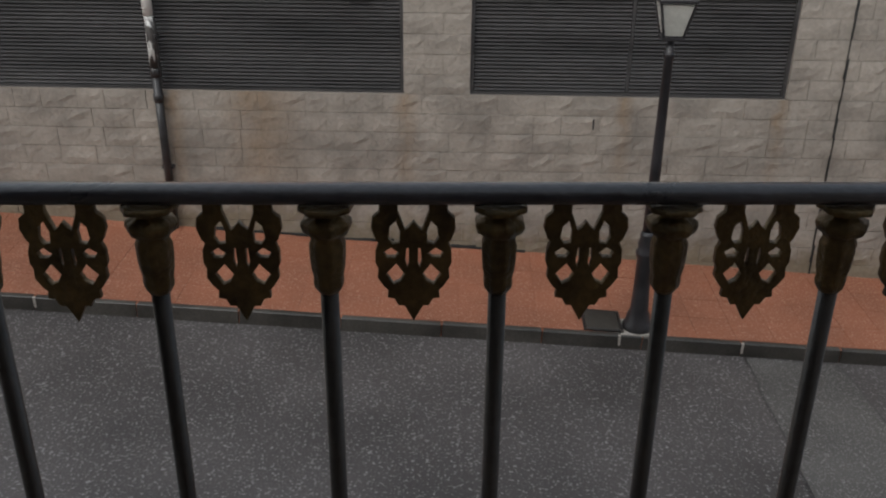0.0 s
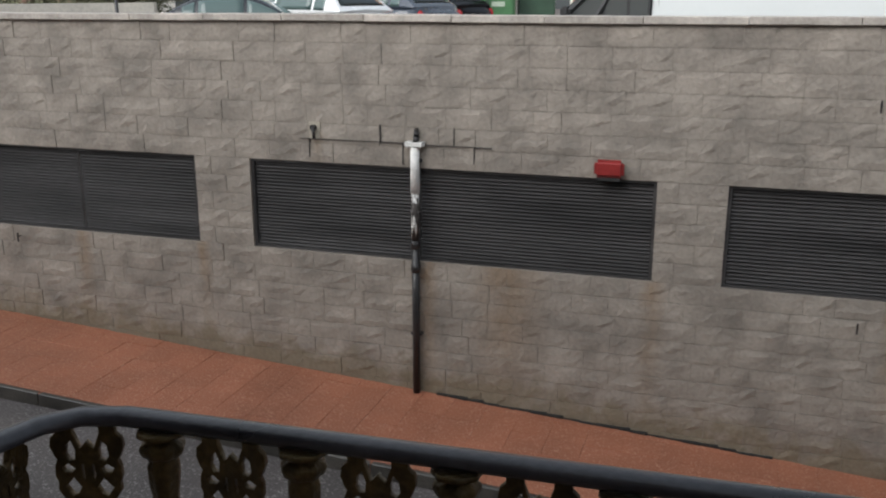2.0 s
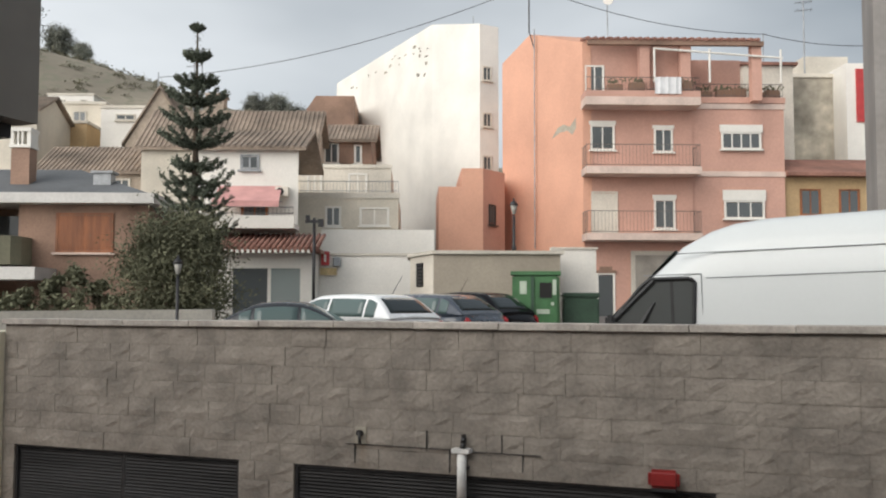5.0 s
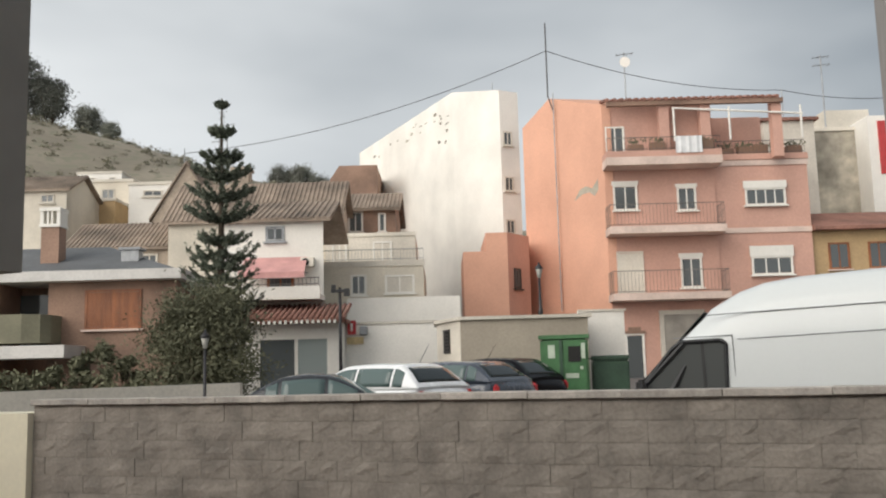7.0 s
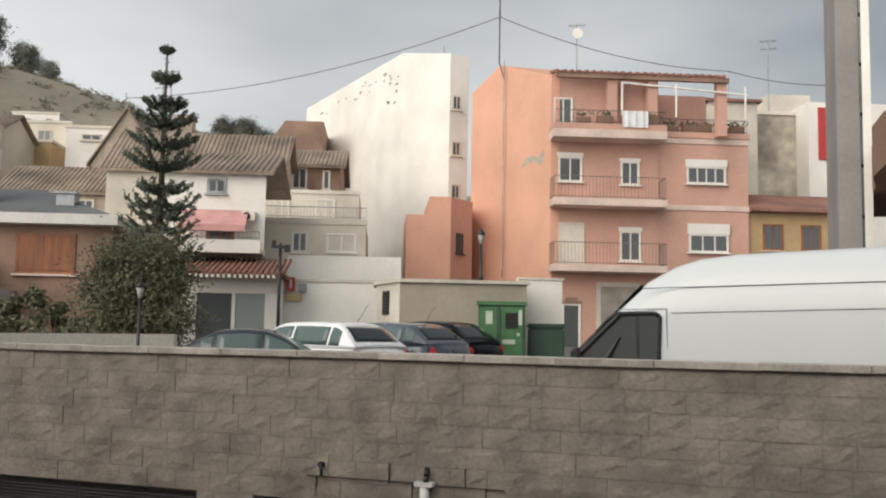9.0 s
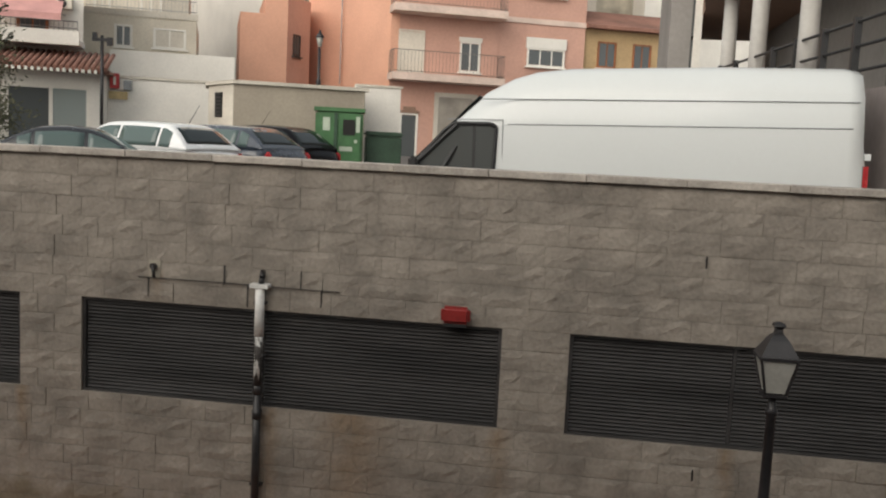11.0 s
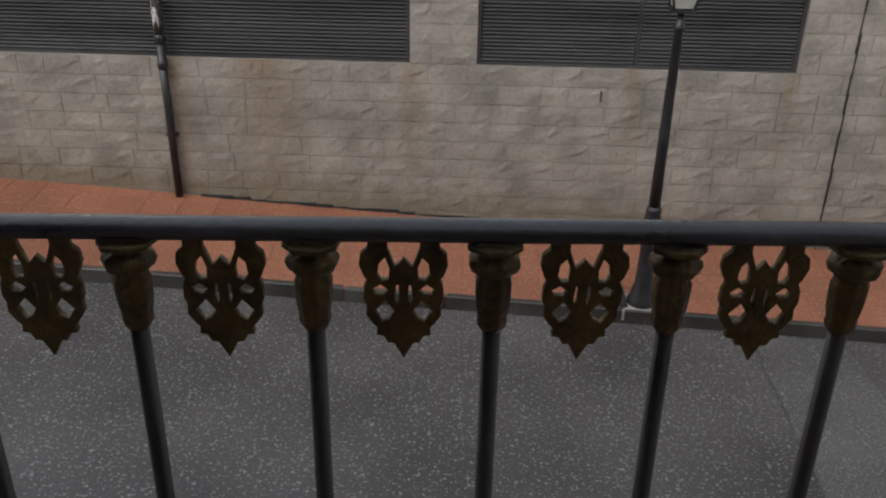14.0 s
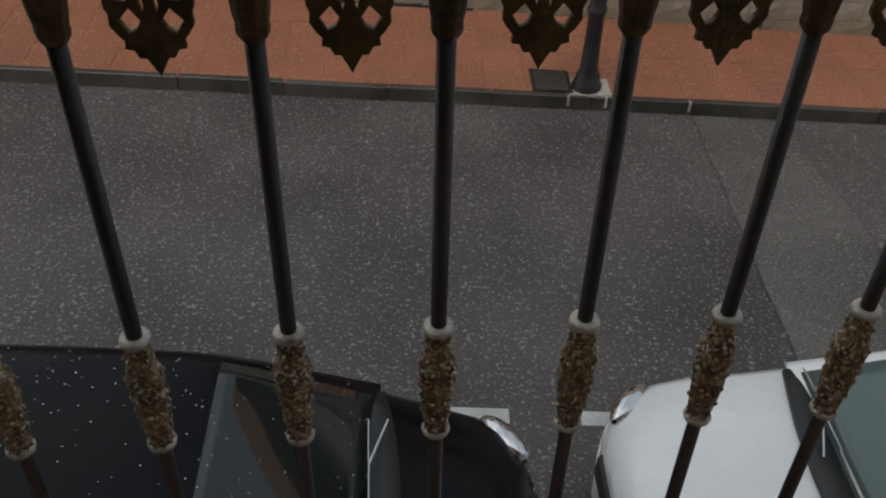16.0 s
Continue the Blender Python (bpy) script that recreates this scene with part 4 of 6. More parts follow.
car("parked_car", FAR @ pose(0.07, 16.9, 3.36, 0, 0, 180), "dark grey saloon parked behind the wall", 4.5, 1.76, 0.95, 1.44, 1.30, 2.05, 3.08, 3.85, M_CARGREY, M_GREENGLASS, group="cars in the car park")
car("parked_car", FAR @ pose(-3.2, 21.3, 3.45, 0, 0, -40), "white estate car with red tail lights", 4.2, 1.78, 0.98, 1.52, 1.0, 1.75, 3.55, 4.05, M_CARWHITE, M_GREENGLASS, tail_z=1.02, pillars=(0.42, 0.76), antenna=True, group="cars in the car park")
car("parked_car", FAR @ pose(-1.7, 23.6, 3.50, 0, 0, -40), "slate blue estate car with red tail lights", 4.3, 1.76, 0.98, 1.50, 1.0, 1.75, 3.55, 4.1, M_CARBLUE, M_GREENGLASS, tail_z=1.02, pillars=(0.42, 0.76), antenna=True, group="cars in the car park")
car("parked_car", FAR @ pose(-0.55, 25.0, 3.58, 0, 0, -40), "black hatchback in the car park", 4.0, 1.74, 0.96, 1.48, 1.0, 1.7, 3.3, 3.85, M_CARDARK, M_GLASS, group="cars in the car park")


def van():
    """A tall white panel van, side on, nose to -x."""
    t = thing("panel_van", pose(-1.62, 12.6, 3.23, 0, -1.7, 0), "tall white high-roof panel van parked behind the wall", "van")
    hw = 0.98

    def ring(x, w, zt, ins):
        za, zb, zc = min(1.20, zt - 0.25), min(1.75, zt - 0.16), zt - 0.34 if zt > 2.12 else zt - 0.12
        return [(x, -w + 0.04, 0.32), (x, -w, 0.55), (x, -w, za), (x, -w + ins * 0.25, zb), (x, -w + ins * 0.5, zc), (x, -w + ins + 0.08, zt - 0.07), (x, -w + ins + 0.30, zt),
                (x, w - ins - 0.30, zt), (x, w - ins - 0.08, zt - 0.07), (x, w - ins * 0.5, zc), (x, w - ins * 0.25, zb), (x, w, za), (x, w, 0.55), (x, w - 0.04, 0.32)]

    def low(x, w, zt):
        return [(x, -w + 0.04, 0.32), (x, -w, 0.50), (x, -w, zt - 0.42), (x, -w + 0.02, zt - 0.30), (x, -w + 0.03, zt - 0.2), (x, -w + 0.06, zt - 0.06), (x, -w + 0.25, zt),
                (x, w - 0.25, zt), (x, w - 0.06, zt - 0.06), (x, w - 0.03, zt - 0.2), (x, w - 0.02, zt - 0.30), (x, w, zt - 0.42), (x, w, 0.50), (x, w - 0.04, 0.32)]

    st = [low(-0.28, 0.70, 0.84), low(-0.20, 0.86, 0.96), low(0.02, 0.94, 1.05), low(0.42, hw, 1.15), ring(0.58, hw, 1.27, 0.05), ring(1.02, hw, 1.78, 0.09), ring(1.50, hw, 2.20, 0.12), ring(1.85, hw, 2.38, 0.13), ring(2.15, hw, 2.47, 0.14), ring(2.6, hw, 2.515, 0.14), ring(4.5, hw, 2.55, 0.14), ring(5.9, hw, 2.54, 0.14), ring(6.08, hw - 0.01, 2.51, 0.15), ring(6.22, hw - 0.03, 1.30, 0.05)]
    st[-1] = [(p[0] - (0.12 if p[2] > 1.0 else 0.0), p[1], p[2]) for p in ring(6.20, hw - 0.05, 2.45, 0.17)]
    body = part("body", loft(st, smooth=True), M_VAN, t)
    for side in (-1, 1):
        s = side
        def on(x, z):
            ins = 0.09 if x < 1.2 else 0.13
            k = 0 if z < 1.2 else ins * 0.25 * min((z - 1.2) / 0.55, 1)
            return Vector((x, s * (hw - k + 0.006), z))
        q = [on(0.56, 1.20), on(1.63, 1.18), on(1.66, 1.74), on(1.60, 1.785), on(1.12, 1.79), on(1.0, 1.70)]
        win = slab_between(q, (0, -s * 0.012, 0), "cab_window", M_CABGLASS, t, "cab side window with a dark seal")
        slab_between([on(1.36, 1.20) + Vector((0, s * 0.006, 0)), on(1.40, 1.20) + Vector((0, s * 0.006, 0)), on(1.40, 1.775) + Vector((0, s * 0.006, 0)), on(1.36, 1.775) + Vector((0, s * 0.006, 0))], (0, -s * 0.01, 0), "window_post", M_TRIM, win)
        seal = bmesh.new()
        for pa, pb in zip(q, q[1:] + q[:1]):
            tube(seal, pa, pb, 0.028, n=6)
        tube(seal, q[0], on(1.16, 1.77), 0.034, n=6)
        tube(seal, on(0.98, 1.20), on(1.16, 1.50), 0.05, 0.02, n=6)
        part("window_seal", seal, M_TRIM, win, "black window seal and seat edge")
        b = bmesh.new()
        for p0, p1 in (((1.74, 1.84), (1.74, 0.6)), ((1.04, 1.84), (1.74, 1.84))):
            a, c = on(*p0), on(*p1)
            tube(b, a, c, 0.006, n=5)
        part("door_seam", b, M_METAL, t)
        for z, x0, x1 in ((2.10, 1.45, 6.02), (1.785, 1.80, 5.95)):
            b = bmesh.new()
            k = 0.035 + 0.035 * (z - 1.75) / 0.51
            tube(b, (x0, s * (hw - k + 0.001), z), (x1, s * (hw - k + 0.001), z + 0.01), 0.008, n=6)
            part("side_crease", b, M_METAL, t, "grey pressed side line")
        b = boxes((-0.06, 0.06, -0.06, 0.06, -0.14, 0.14))
        bevel(b, 0.03, 2)
        part("mirror", b, M_TRIM, t, m=pose(0.62, s * (hw + 0.10), 1.22))
        b = boxes((-0.03, 0.03, -0.03, 0.03, -0.2, 0.2))
        part("tail_light", b, M_TAIL, t, m=pose(6.12, s * (hw - 0.05), 1.15))
        part("door_hinge", boxes((6.10, 6.17, s * 0.93 - 0.03, s * 0.93 + 0.03, 1.42, 1.50)), M_VAN, t)
        for x in (0.55, 4.35):
            wheel(t, x, s * (hw - 0.12), 0.34, 0.2)
    q = [Vector((0.50, -0.80, 1.21)), Vector((0.50, 0.80, 1.21)), Vector((1.44, 0.72, 2.14)), Vector((1.44, -0.72, 2.14))]
    nrm = Vector((-0.7, 0, 0.7))
    slab_between([p + nrm * 0.03 for p in q], -nrm * 0.01, "windscreen", M_GLASS, t)


van()

# ---- containers ----
bank = thing("bottle_bank", lot(3.12, 24.6) @ pose(0, 0, 0, 0, 0, -8), "green glass-recycling container with pale stickers", "recycling container")
b = boxes((-0.62, 0.62, -0.55, 0.55, 0.06, 1.74))
bevel(b, 0.06, 2)
part("body", b, M_GREEN, bank)
part("lid", boxes((-0.66, 0.66, -0.59, 0.59, 1.72, 1.82)), M_GREEN, bank)
part("divider", boxes((-0.13, -0.05, -0.60, -0.54, 0.10, 1.68)), M_GREEN2, bank)
part("hatch", boxes((0.10, 0.42, -0.575, -0.545, 1.12, 1.52)), M_DARK, bank, "dark square deposit hatch")
for x0, x1, z0, z1 in ((-0.42, -0.24, 1.22, 1.56), (0.44, 0.54, 1.2, 1.6), (0.02, 0.36, 0.70, 0.82), (0.40, 0.48, 0.92, 1.0)):
    part("sticker", boxes((x0, x1, -0.566, -0.548, z0, z1)), M_STICKER, bank)
part("skid", boxes((-0.5, 0.5, -0.5, 0.5, 0.0, 0.07)), M_TRIM, bank)
dump = thing("waste_container", lot(4.40, 25.1) @ pose(0, 0, 0, 0, 0, -6), "dark green wheeled waste container", "waste container")
b = bmesh.new()
prism(b, [(-0.48, -0.42), (0.48, -0.42), (0.48, 0.42), (-0.48, 0.42)], 0.16, 1.12)
bevel(b, 0.04, 2)
part("body", b, M_GREEN2, dump)
b = boxes((-0.52, 0.52, -0.46, 0.46, 1.10, 1.24))
bevel(b, 0.05, 2)
part("lid", b, M_GREEN2, dump)
for x in (-0.38, 0.38):
    for y in (-0.32, 0.32):
        b = bmesh.new()
        tube(b, (x, y - 0.03, 0.085), (x, y + 0.03, 0.085), 0.085, n=12)
        part("castor", b, M_TYRE, dump)


# ---- houses of the town; each in the town's own axes ----
def facing(a, c, z=0.0):
    """A pose on the wall from plan point a to c: x along it, y into the wall, z up."""
    d = Vector((c[0] - a[0], c[1] - a[1], 0)).normalized()
    m = Matrix(((d.x, -d.y, 0, a[0]), (d.y, d.x, 0, a[1]), (0, 0, 1, z), (0, 0, 0, 1)))
    return m


def window(parent, m, s0, s1, z0, z1, frame_mat=M_WHITE, pane=M_PANE, leaves=2, box_h=0.0, sill=True, name="window"):
    """A framed window on a wall: frame, panes, sill and a roller-shutter box."""
    w, h = s1 - s0, z1 - z0
    fr = part(name, boxes((0, 0.07, -0.05, 0.02, 0, h), (w - 0.07, w, -0.05, 0.02, 0, h), (0.07, w - 0.07, -0.05, 0.02, h - 0.07, h), (0.07, w - 0.07, -0.05, 0.02, 0, 0.07)), frame_mat, parent, m=m @ pose(s0, 0, z0))
    lw = (w - 0.14) / leaves
    for i in range(leaves):
        x0 = 0.07 + lw * i
        part("pane", boxes((x0 + 0.03, x0 + lw - 0.03, -0.022, 0.01, 0.09, h - 0.09)), pane, fr)
        for xs in (x0, x0 + lw - 0.03):
            part("sash", boxes((xs, xs + 0.03, -0.035, 0.01, 0.07, h - 0.07)), frame_mat, fr)
    if box_h:
        part("shutter_box", boxes((-0.06, w + 0.06, -0.07, 0.02, h + 0.004, h + box_h)), M_WHITE, fr)
    if sill:
        part("sill", boxes((-0.08, w + 0.08, -0.14, 0.02, -0.07, -0.004)), frame_mat if frame_mat is not M_WOOD else M_BAND, fr)
    return fr


def house(name, label, category="house"):
    return thing(name, FAR, label, category)


def block(t, plan, z0, z1, material, name="wall", label=""):
    b = bmesh.new()
    prism(b, plan, z0, z1)
    return part(name, b, material, t, label)


def rect(u0, u1, y0, y1):
    return [(u0, y0), (u1, y0), (u1, y1), (u0, y1)]


def pitched_roof(t, u0, u1, y0, y1, z0, z1, material, over=0.35, ridge="x", name="roof"):
    """A gabled roof with overhang, thick eaves and rows of cover tiles."""
    b = bmesh.new()
    th = 0.14
    if ridge == "x":
        ym = (y0 + y1) / 2
        prof = [(y0 - over, z0 - 0.1), (ym, z1), (y1 + over, z0 - 0.1)]
        lo = [[b.verts.new((u, y, z)) for y, z in prof] for u in (u0 - over, u1 + over)]
        hi = [[b.verts.new((u, y, z + th)) for y, z in prof] for u in (u0 - over, u1 + over)]
    else:
        um = (u0 + u1) / 2
        prof = [(u0 - over, z0 - 0.1), (um, z1), (u1 + over, z0 - 0.1)]
        lo = [[b.verts.new((u, y, z)) for u, z in prof] for y in (y0 - over, y1 + over)]
        hi = [[b.verts.new((u, y, z + th)) for u, z in prof] for y in (y0 - over, y1 + over)]
    for i in range(2):
        b.faces.new((hi[0][i], hi[0][i + 1], hi[1][i + 1], hi[1][i]))
        b.faces.new((lo[1][i], lo[1][i + 1], lo[0][i + 1], lo[0][i]))
    for e in (0, 1):
        for i in range(2):
            b.faces.new((lo[e][i], lo[e][i + 1], hi[e][i + 1], hi[e][i]))
    for i in (0, 2):
        b.faces.new((lo[0][i], hi[0][i], hi[1][i], lo[1][i]))
    roof = part(name, b, material, t)
    b = bmesh.new()
    if ridge == "x":
        n = int((u1 - u0 + 2 * over) / 0.22)
        for i in range(n):
            u = u0 - over + 0.11 + 0.22 * i
            tube(b, (u, y0 - over - 0.03, z0 - 0.1 + th), (u, (y0 + y1) / 2, z1 + th), 0.05, n=6)
    else:
        n = int((y1 - y0 + 2 * over) / 0.22)
        for i in range(n):
            y = y0 - over + 0.11 + 0.22 * i
            for ue in (u0 - over, u1 + over):
                tube(b, (ue, y, z0 - 0.1 + th), ((u0 + u1) / 2, y, z1 + th), 0.05, n=6)
    ridge_tiles = part("cover_tiles", b, material, roof)
    ridge_tiles["kind"] = "stuff"
    return roof


def gable(t, u0, u1, y0, y1, z0, z1, ze, material, ridge="x", name="wall"):
    """House walls that rise to a ridge."""
    b = bmesh.new()
    prism(b, rect(u0, u1, y0, y1), z0, ze)
    if ridge == "x":
        ym = (y0 + y1) / 2
        for u in (u0, u1):
            s = 0.2 if u == u0 else -0.2
            v = [b.verts.new(p) for p in ((u, y0, ze), (u, ym, z1), (u, y1, ze), (u + s, y0, ze), (u + s, ym, z1), (u + s, y1, ze))]
            for f in ((0, 1, 2), (5, 4, 3), (0, 3, 4, 1), (1, 4, 5, 2), (0, 2, 5, 3)):
                b.faces.new([v[i] for i in f])
    else:
        um = (u0 + u1) / 2
        for y in (y0, y1):
            s = 0.2 if y == y0 else -0.2
            v = [b.verts.new(p) for p in ((u0, y, ze), (um, y, z1), (u1, y, ze), (u0, y + s, ze), (um, y + s, z1), (u1, y + s, ze))]
            for f in ((0, 1, 2), (5, 4, 3), (0, 3, 4, 1), (1, 4, 5, 2), (0, 2, 5, 3)):
                b.faces.new([v[i] for i in f])
    return part(name, b, material, t)


def railing_run(parent, m, w, h, name="balcony_rail", material=M_FARIRON, gap=0.14):
    b = bmesh.new()
    tube(b, (0, 0, h), (w, 0, h), 0.018, n=6)
    tube(b, (0, 0, 0.08), (w, 0, 0.08), 0.015, n=6)
    rail = part(name, b, material, parent, m=m)
    n = max(2, int(w / gap))
    bar = bmesh.new()
    tube(bar, (0, 0, 0), (0, 0, h), 0.007, n=5)
    me = finish(bar, "bar", material)
    for i in range(n + 1):
        part("bar", me, material, rail, m=pose(w * i / n, 0, 0))
    return rail


# brown brick house
G = 3.85
t = house("brick_house", "brown brick house with white eaves and wooden shutters")
for row in ((-13.0, -8.82, 30.0, 38, G - 1, 8.0), (-22, -14.6, 30.0, 38, G - 1, 8.0), (-14.6, -13.0, 31.6, 38, G - 1, 8.0)):
    part("wall", boxes(row), M_BRICK, t)
part("eave_slab", boxes((-22.3, -8.5, 29.4, 38.4, 7.95, 8.28)), M_FASCIA, t, "thick pale flat eaves")
b = bmesh.new()
v = [b.verts.new(p) for p in ((-22, 29.6, 8.284), (-8.7, 29.6, 8.284), (-8.7, 38, 8.284), (-22, 38, 8.284), (-19, 33.2, 9.55), (-12.2, 33.2, 9.55))]
for f in ((0, 1, 5, 4), (1, 2, 5), (2, 3, 4, 5), (3, 0, 4)):
    b.faces.new([v[i] for i in f])
roof = part("roof", b, M_SLATE, t, "blue-grey hipped roof")
ch = part("chimney", boxes((-13.66, -13.05, 30.8, 31.4, 8.3, 9.95)), M_BRICK, t, "brown brick chimney with a white louvred top")
for row in ((-13.72, -13.0, 30.74, 31.46, 9.95, 10.05), (-13.72, -13.0, 30.74, 31.46, 10.5, 10.62), (-13.70, -13.58, 30.78, 31.4, 10.05, 10.5), (-13.47, -13.41, 30.78, 31.4, 10.05, 10.5), (-13.33, -13.27, 30.78, 31.4, 10.05, 10.5), (-13.14, -13.02, 30.78, 31.4, 10.05, 10.5)):
    part("chimney_top", boxes(row), M_WHITE, ch)
ch = part("vent_cowl", boxes((-10.92, -10.34, 30.8, 31.3, 8.5, 9.1), (-11.0, -10.26, 30.72, 31.38, 9.1, 9.18)), M_METAL, t, "galvanised roof vent")
m = facing((-13.0, 30.0), (-8.8, 30.0))
sh = window(t, m, 1.21, 3.06, 6.39, 7.68, M_WOOD, M_WOOD, leaves=2, name="shuttered_window")
for i in range(14):
    for x0 in (0.10, 0.98):
        part("slat", boxes((x0, x0 + 0.77, -0.04, -0.024, 0.12 + 0.078 * i, 0.175 + 0.078 * i)), M_WOOD, sh)
b = bmesh.new()
pl = [(-15.6, 30.0), (-15.6, 28.9), (-14.8, 28.55), (-13.2, 28.55), (-12.7, 28.75), (-12.55, 29.2), (-12.55, 30.0)]
prism(b, pl, 5.95, 6.85)
part("balcony_parapet", b, mat("olive_parapet", (0.20, 0.19, 0.13), 0.8, 10, 0.7, 0.15, 0.1), t, "curved olive-grey balcony parapet")
part("balcony_slab", boxes((-16.2, -11.75, 28.3, 30.0, 5.47, 5.86)), M_FASCIA, t)
part("balcony_door", boxes((-14.6, -13.0, 31.5, 31.62, 5.9, 7.7)), M_PANE, t)

# Garden wall in front of it
b = bmesh.new()
prism(b, [(-15, 17.2), (-5.3, 23.6), (-5.3, 23.9), (-15, 17.5)], 2.9, [4.52, 4.60, 4.60, 4.52])
solo("garden_wall", b, M_PALE, "low weathered concrete garden wall", "garden wall", "structure", m=FAR)

# white house with the pink awning, and the shop in front
t = house("white_house", "white house with pink awning and weathered tile roof")
block(t, [(-8.2, 34), (-4.5, 34), (-5.3, 40), (-8.2, 40)], G - 1, 10.5, M_WHITE)
pitched_roof(t, -8.2, -4.5, 34, 40, 10.5, 11.6, M_ROOFTILE, 0.3)
m = facing((-8.2, 34), (-4.5, 34))
window(t, m, 1.55, 2.25, 9.7, 10.28, M_METAL, M_PANE)
door = window(t, m, 1.6, 2.6, 7.62, 8.6, M_WOOD, M_PANE, sill=False, name="balcony_door")
aw = thing("awning", FAR, "faded pink cloth awning over the balcony", "awning")
b = bmesh.new()
q = [(-7.4, 33.95, 9.10), (-5.1, 33.95, 9.10), (-5.05, 32.9, 8.42), (-7.45, 32.9, 8.42)]
up = [b.verts.new(p) for p in q]
lo = [b.verts.new((p[0], p[1], p[2] - 0.02)) for p in q]
b.faces.new(up)
b.faces.new(lo[::-1])
for i in range(4):
    b.faces.new((up[i], lo[i], lo[(i + 1) % 4], up[(i + 1) % 4]))
part("cloth", b, M_AWNING, aw)
part("valance", boxes((-7.45, -5.05, 32.88, 32.9, 8.20, 8.44)), M_AWNING, aw)
for u in (-7.42, -5.08):
    b = bmesh.new()
    tube(b, (u, 33.95, 8.5), (u, 32.9, 8.42), 0.02, n=6)
    part("arm", b, M_METAL, aw)
part("balcony", boxes((-8.3, -4.45, 32.6, 34.0, 7.42, 7.60), (-8.3, -4.45, 32.6, 32.7, 7.60, 7.88)), M_WHITE, t)
railing_run(t, pose(-8.25, 32.64, 7.88), 3.75, 0.30)
ac = thing("air_conditioner", FAR @ pose(-5.32, 33.7, 8.69), "grey outdoor air-conditioning unit on the wall", "air conditioner")
b = boxes((0, 0.5, 0, 0.29, 0, 0.36))
bevel(b, 0.02)
part("casing", b, M_PALE, ac)
b = bmesh.new()
tube(b, (0.19, 0.0, 0.18), (0.19, -0.012, 0.18), 0.14, n=20)
part("fan_grille", b, M_TRIM, ac)
t = house("shop_house", "low white house with tiled canopy and wide shopfront")
part("wall", boxes((-6.95, -6.56, 32, 33.9, G - 1, 6.5), (-4.07, -3.6, 32, 33.9, G - 1, 6.5), (-6.56, -4.07, 32, 33.9, 5.97, 6.5), (-6.56, -4.07, 32, 33.9, G - 1, 4.3), (-6.95, -3.6, 33.9, 34.0, G - 1, 6.5)), M_WHITE, t)
part("roof", boxes((-7.1, -3.4, 31.6, 34.0, 6.5, 6.62)), M_REDTILE, t)
b = bmesh.new()
for i in range(20):
    u = -7.0 + 0.185 * i
    tube(b, (u, 31.1, 6.60), (u, 33.6, 7.25), 0.075, n=8)
part("tile_canopy", b, M_REDTILE, t, "sloped canopy of red barrel tiles")["kind"] = "stuff"
for i in range(19):
    part("eave_tile", boxes((-6.95 + 0.185 * i, -6.86 + 0.185 * i, 31.08, 31.16, 6.46, 6.57)), M_WHITE, t)
for ua, ub in ((-6.56, -6.48), (-5.28, -5.16), (-4.15, -4.07)):
    part("window_post", boxes((ua, ub, 32.05, 32.12, 4.3, 5.97)), M_WHITE, t)
part("shop_pane", boxes((-6.48, -5.28, 32.08, 32.1, 4.3, 5.97)), M_PANE, t)
part("shop_pane", boxes((-5.16, -4.15, 32.08, 32.1, 4.3, 5.97)), glass("pale_shop_glass", (0.30, 0.34, 0.33)), t, "pale reflecting pane")

t = house("boundary_wall", "long white-washed boundary wall", "wall")
part("wall", boxes((-3.6, -0.28, 33.0, 33.25, G - 1, 6.48)), M_WHITE, t)
part("cap", boxes((-3.6, -0.28, 32.95, 33.3, 6.48, 6.56)), M_PALE, t)
sg = thing("street_sign", FAR @ pose(-3.37, 32.9, 6.37), "small red sign with a white bar on the wall", "sign")
part("board", boxes((-0.15, 0.15, 0, 0.03, -0.25, 0.25)), M_SIGNRED, sg)
part("bar", boxes((-0.04, 0.04, -0.008, 0.0, -0.13, 0.15)), M_WHITE, sg)
sg = thing("street_sign", FAR @ pose(-3.25, 32.9, 5.9), "faded yellow nameless panel on the white wall", "sign")
part("board", boxes((-0.30, 0.30, 0, 0.03, -0.13, 0.13)), M_SIGNYEL, sg)
mb = thing("meter_box", FAR @ pose(-2.95, 32.85, 6.25), "small grey meter box on the white wall", "meter box")
b = boxes((-0.13, 0.13, 0, 0.14, -0.16, 0.16))
bevel(b, 0.02)
part("casing", b, M_METAL, mb)

# cream houses stepping up behind
t = house("cream_house", "cream terraced house with flat roof terraces")
block(t, rect(-5.6, -0.9, 40, 46), G - 1, 9.35, M_CREAM)
block(t, rect(-5.5, -1.3, 42.5, 47), 9.0, 11.05, M_PALE, "upper_wall")
part("parapet", boxes((-5.65, -0.85, 39.95, 40.1, 9.35, 9.6), (-5.55, -1.25, 42.45, 42.6, 11.05, 11.22)), M_PALE, t)
m = facing((-5.6, 40), (-0.9, 40))
window(t, m, 1.5, 2.2, 8.1, 9.0)
window(t, m, 3.0, 4.3, 8.15, 8.95, M_WHITE, M_PALE, 2)
m = facing((-5.5, 42.5), (-1.3, 42.5))
for s0, s1 in ((0.3, 1.0), (2.2, 3.1)):
    window(t, m, s0, s1, 9.5, 10.8, M_WHITE, M_PALE)
railing_run(t, pose(-5.6, 40.0, 9.6), 4.7, 0.5, material=M_METAL)
block(t, rect(-3.9, 0.6, 36.5, 40.0), G - 1, 7.7, M_WHITE, "annexe")
t = house("brown_house", "brown brick house with tiled roof and white windows")
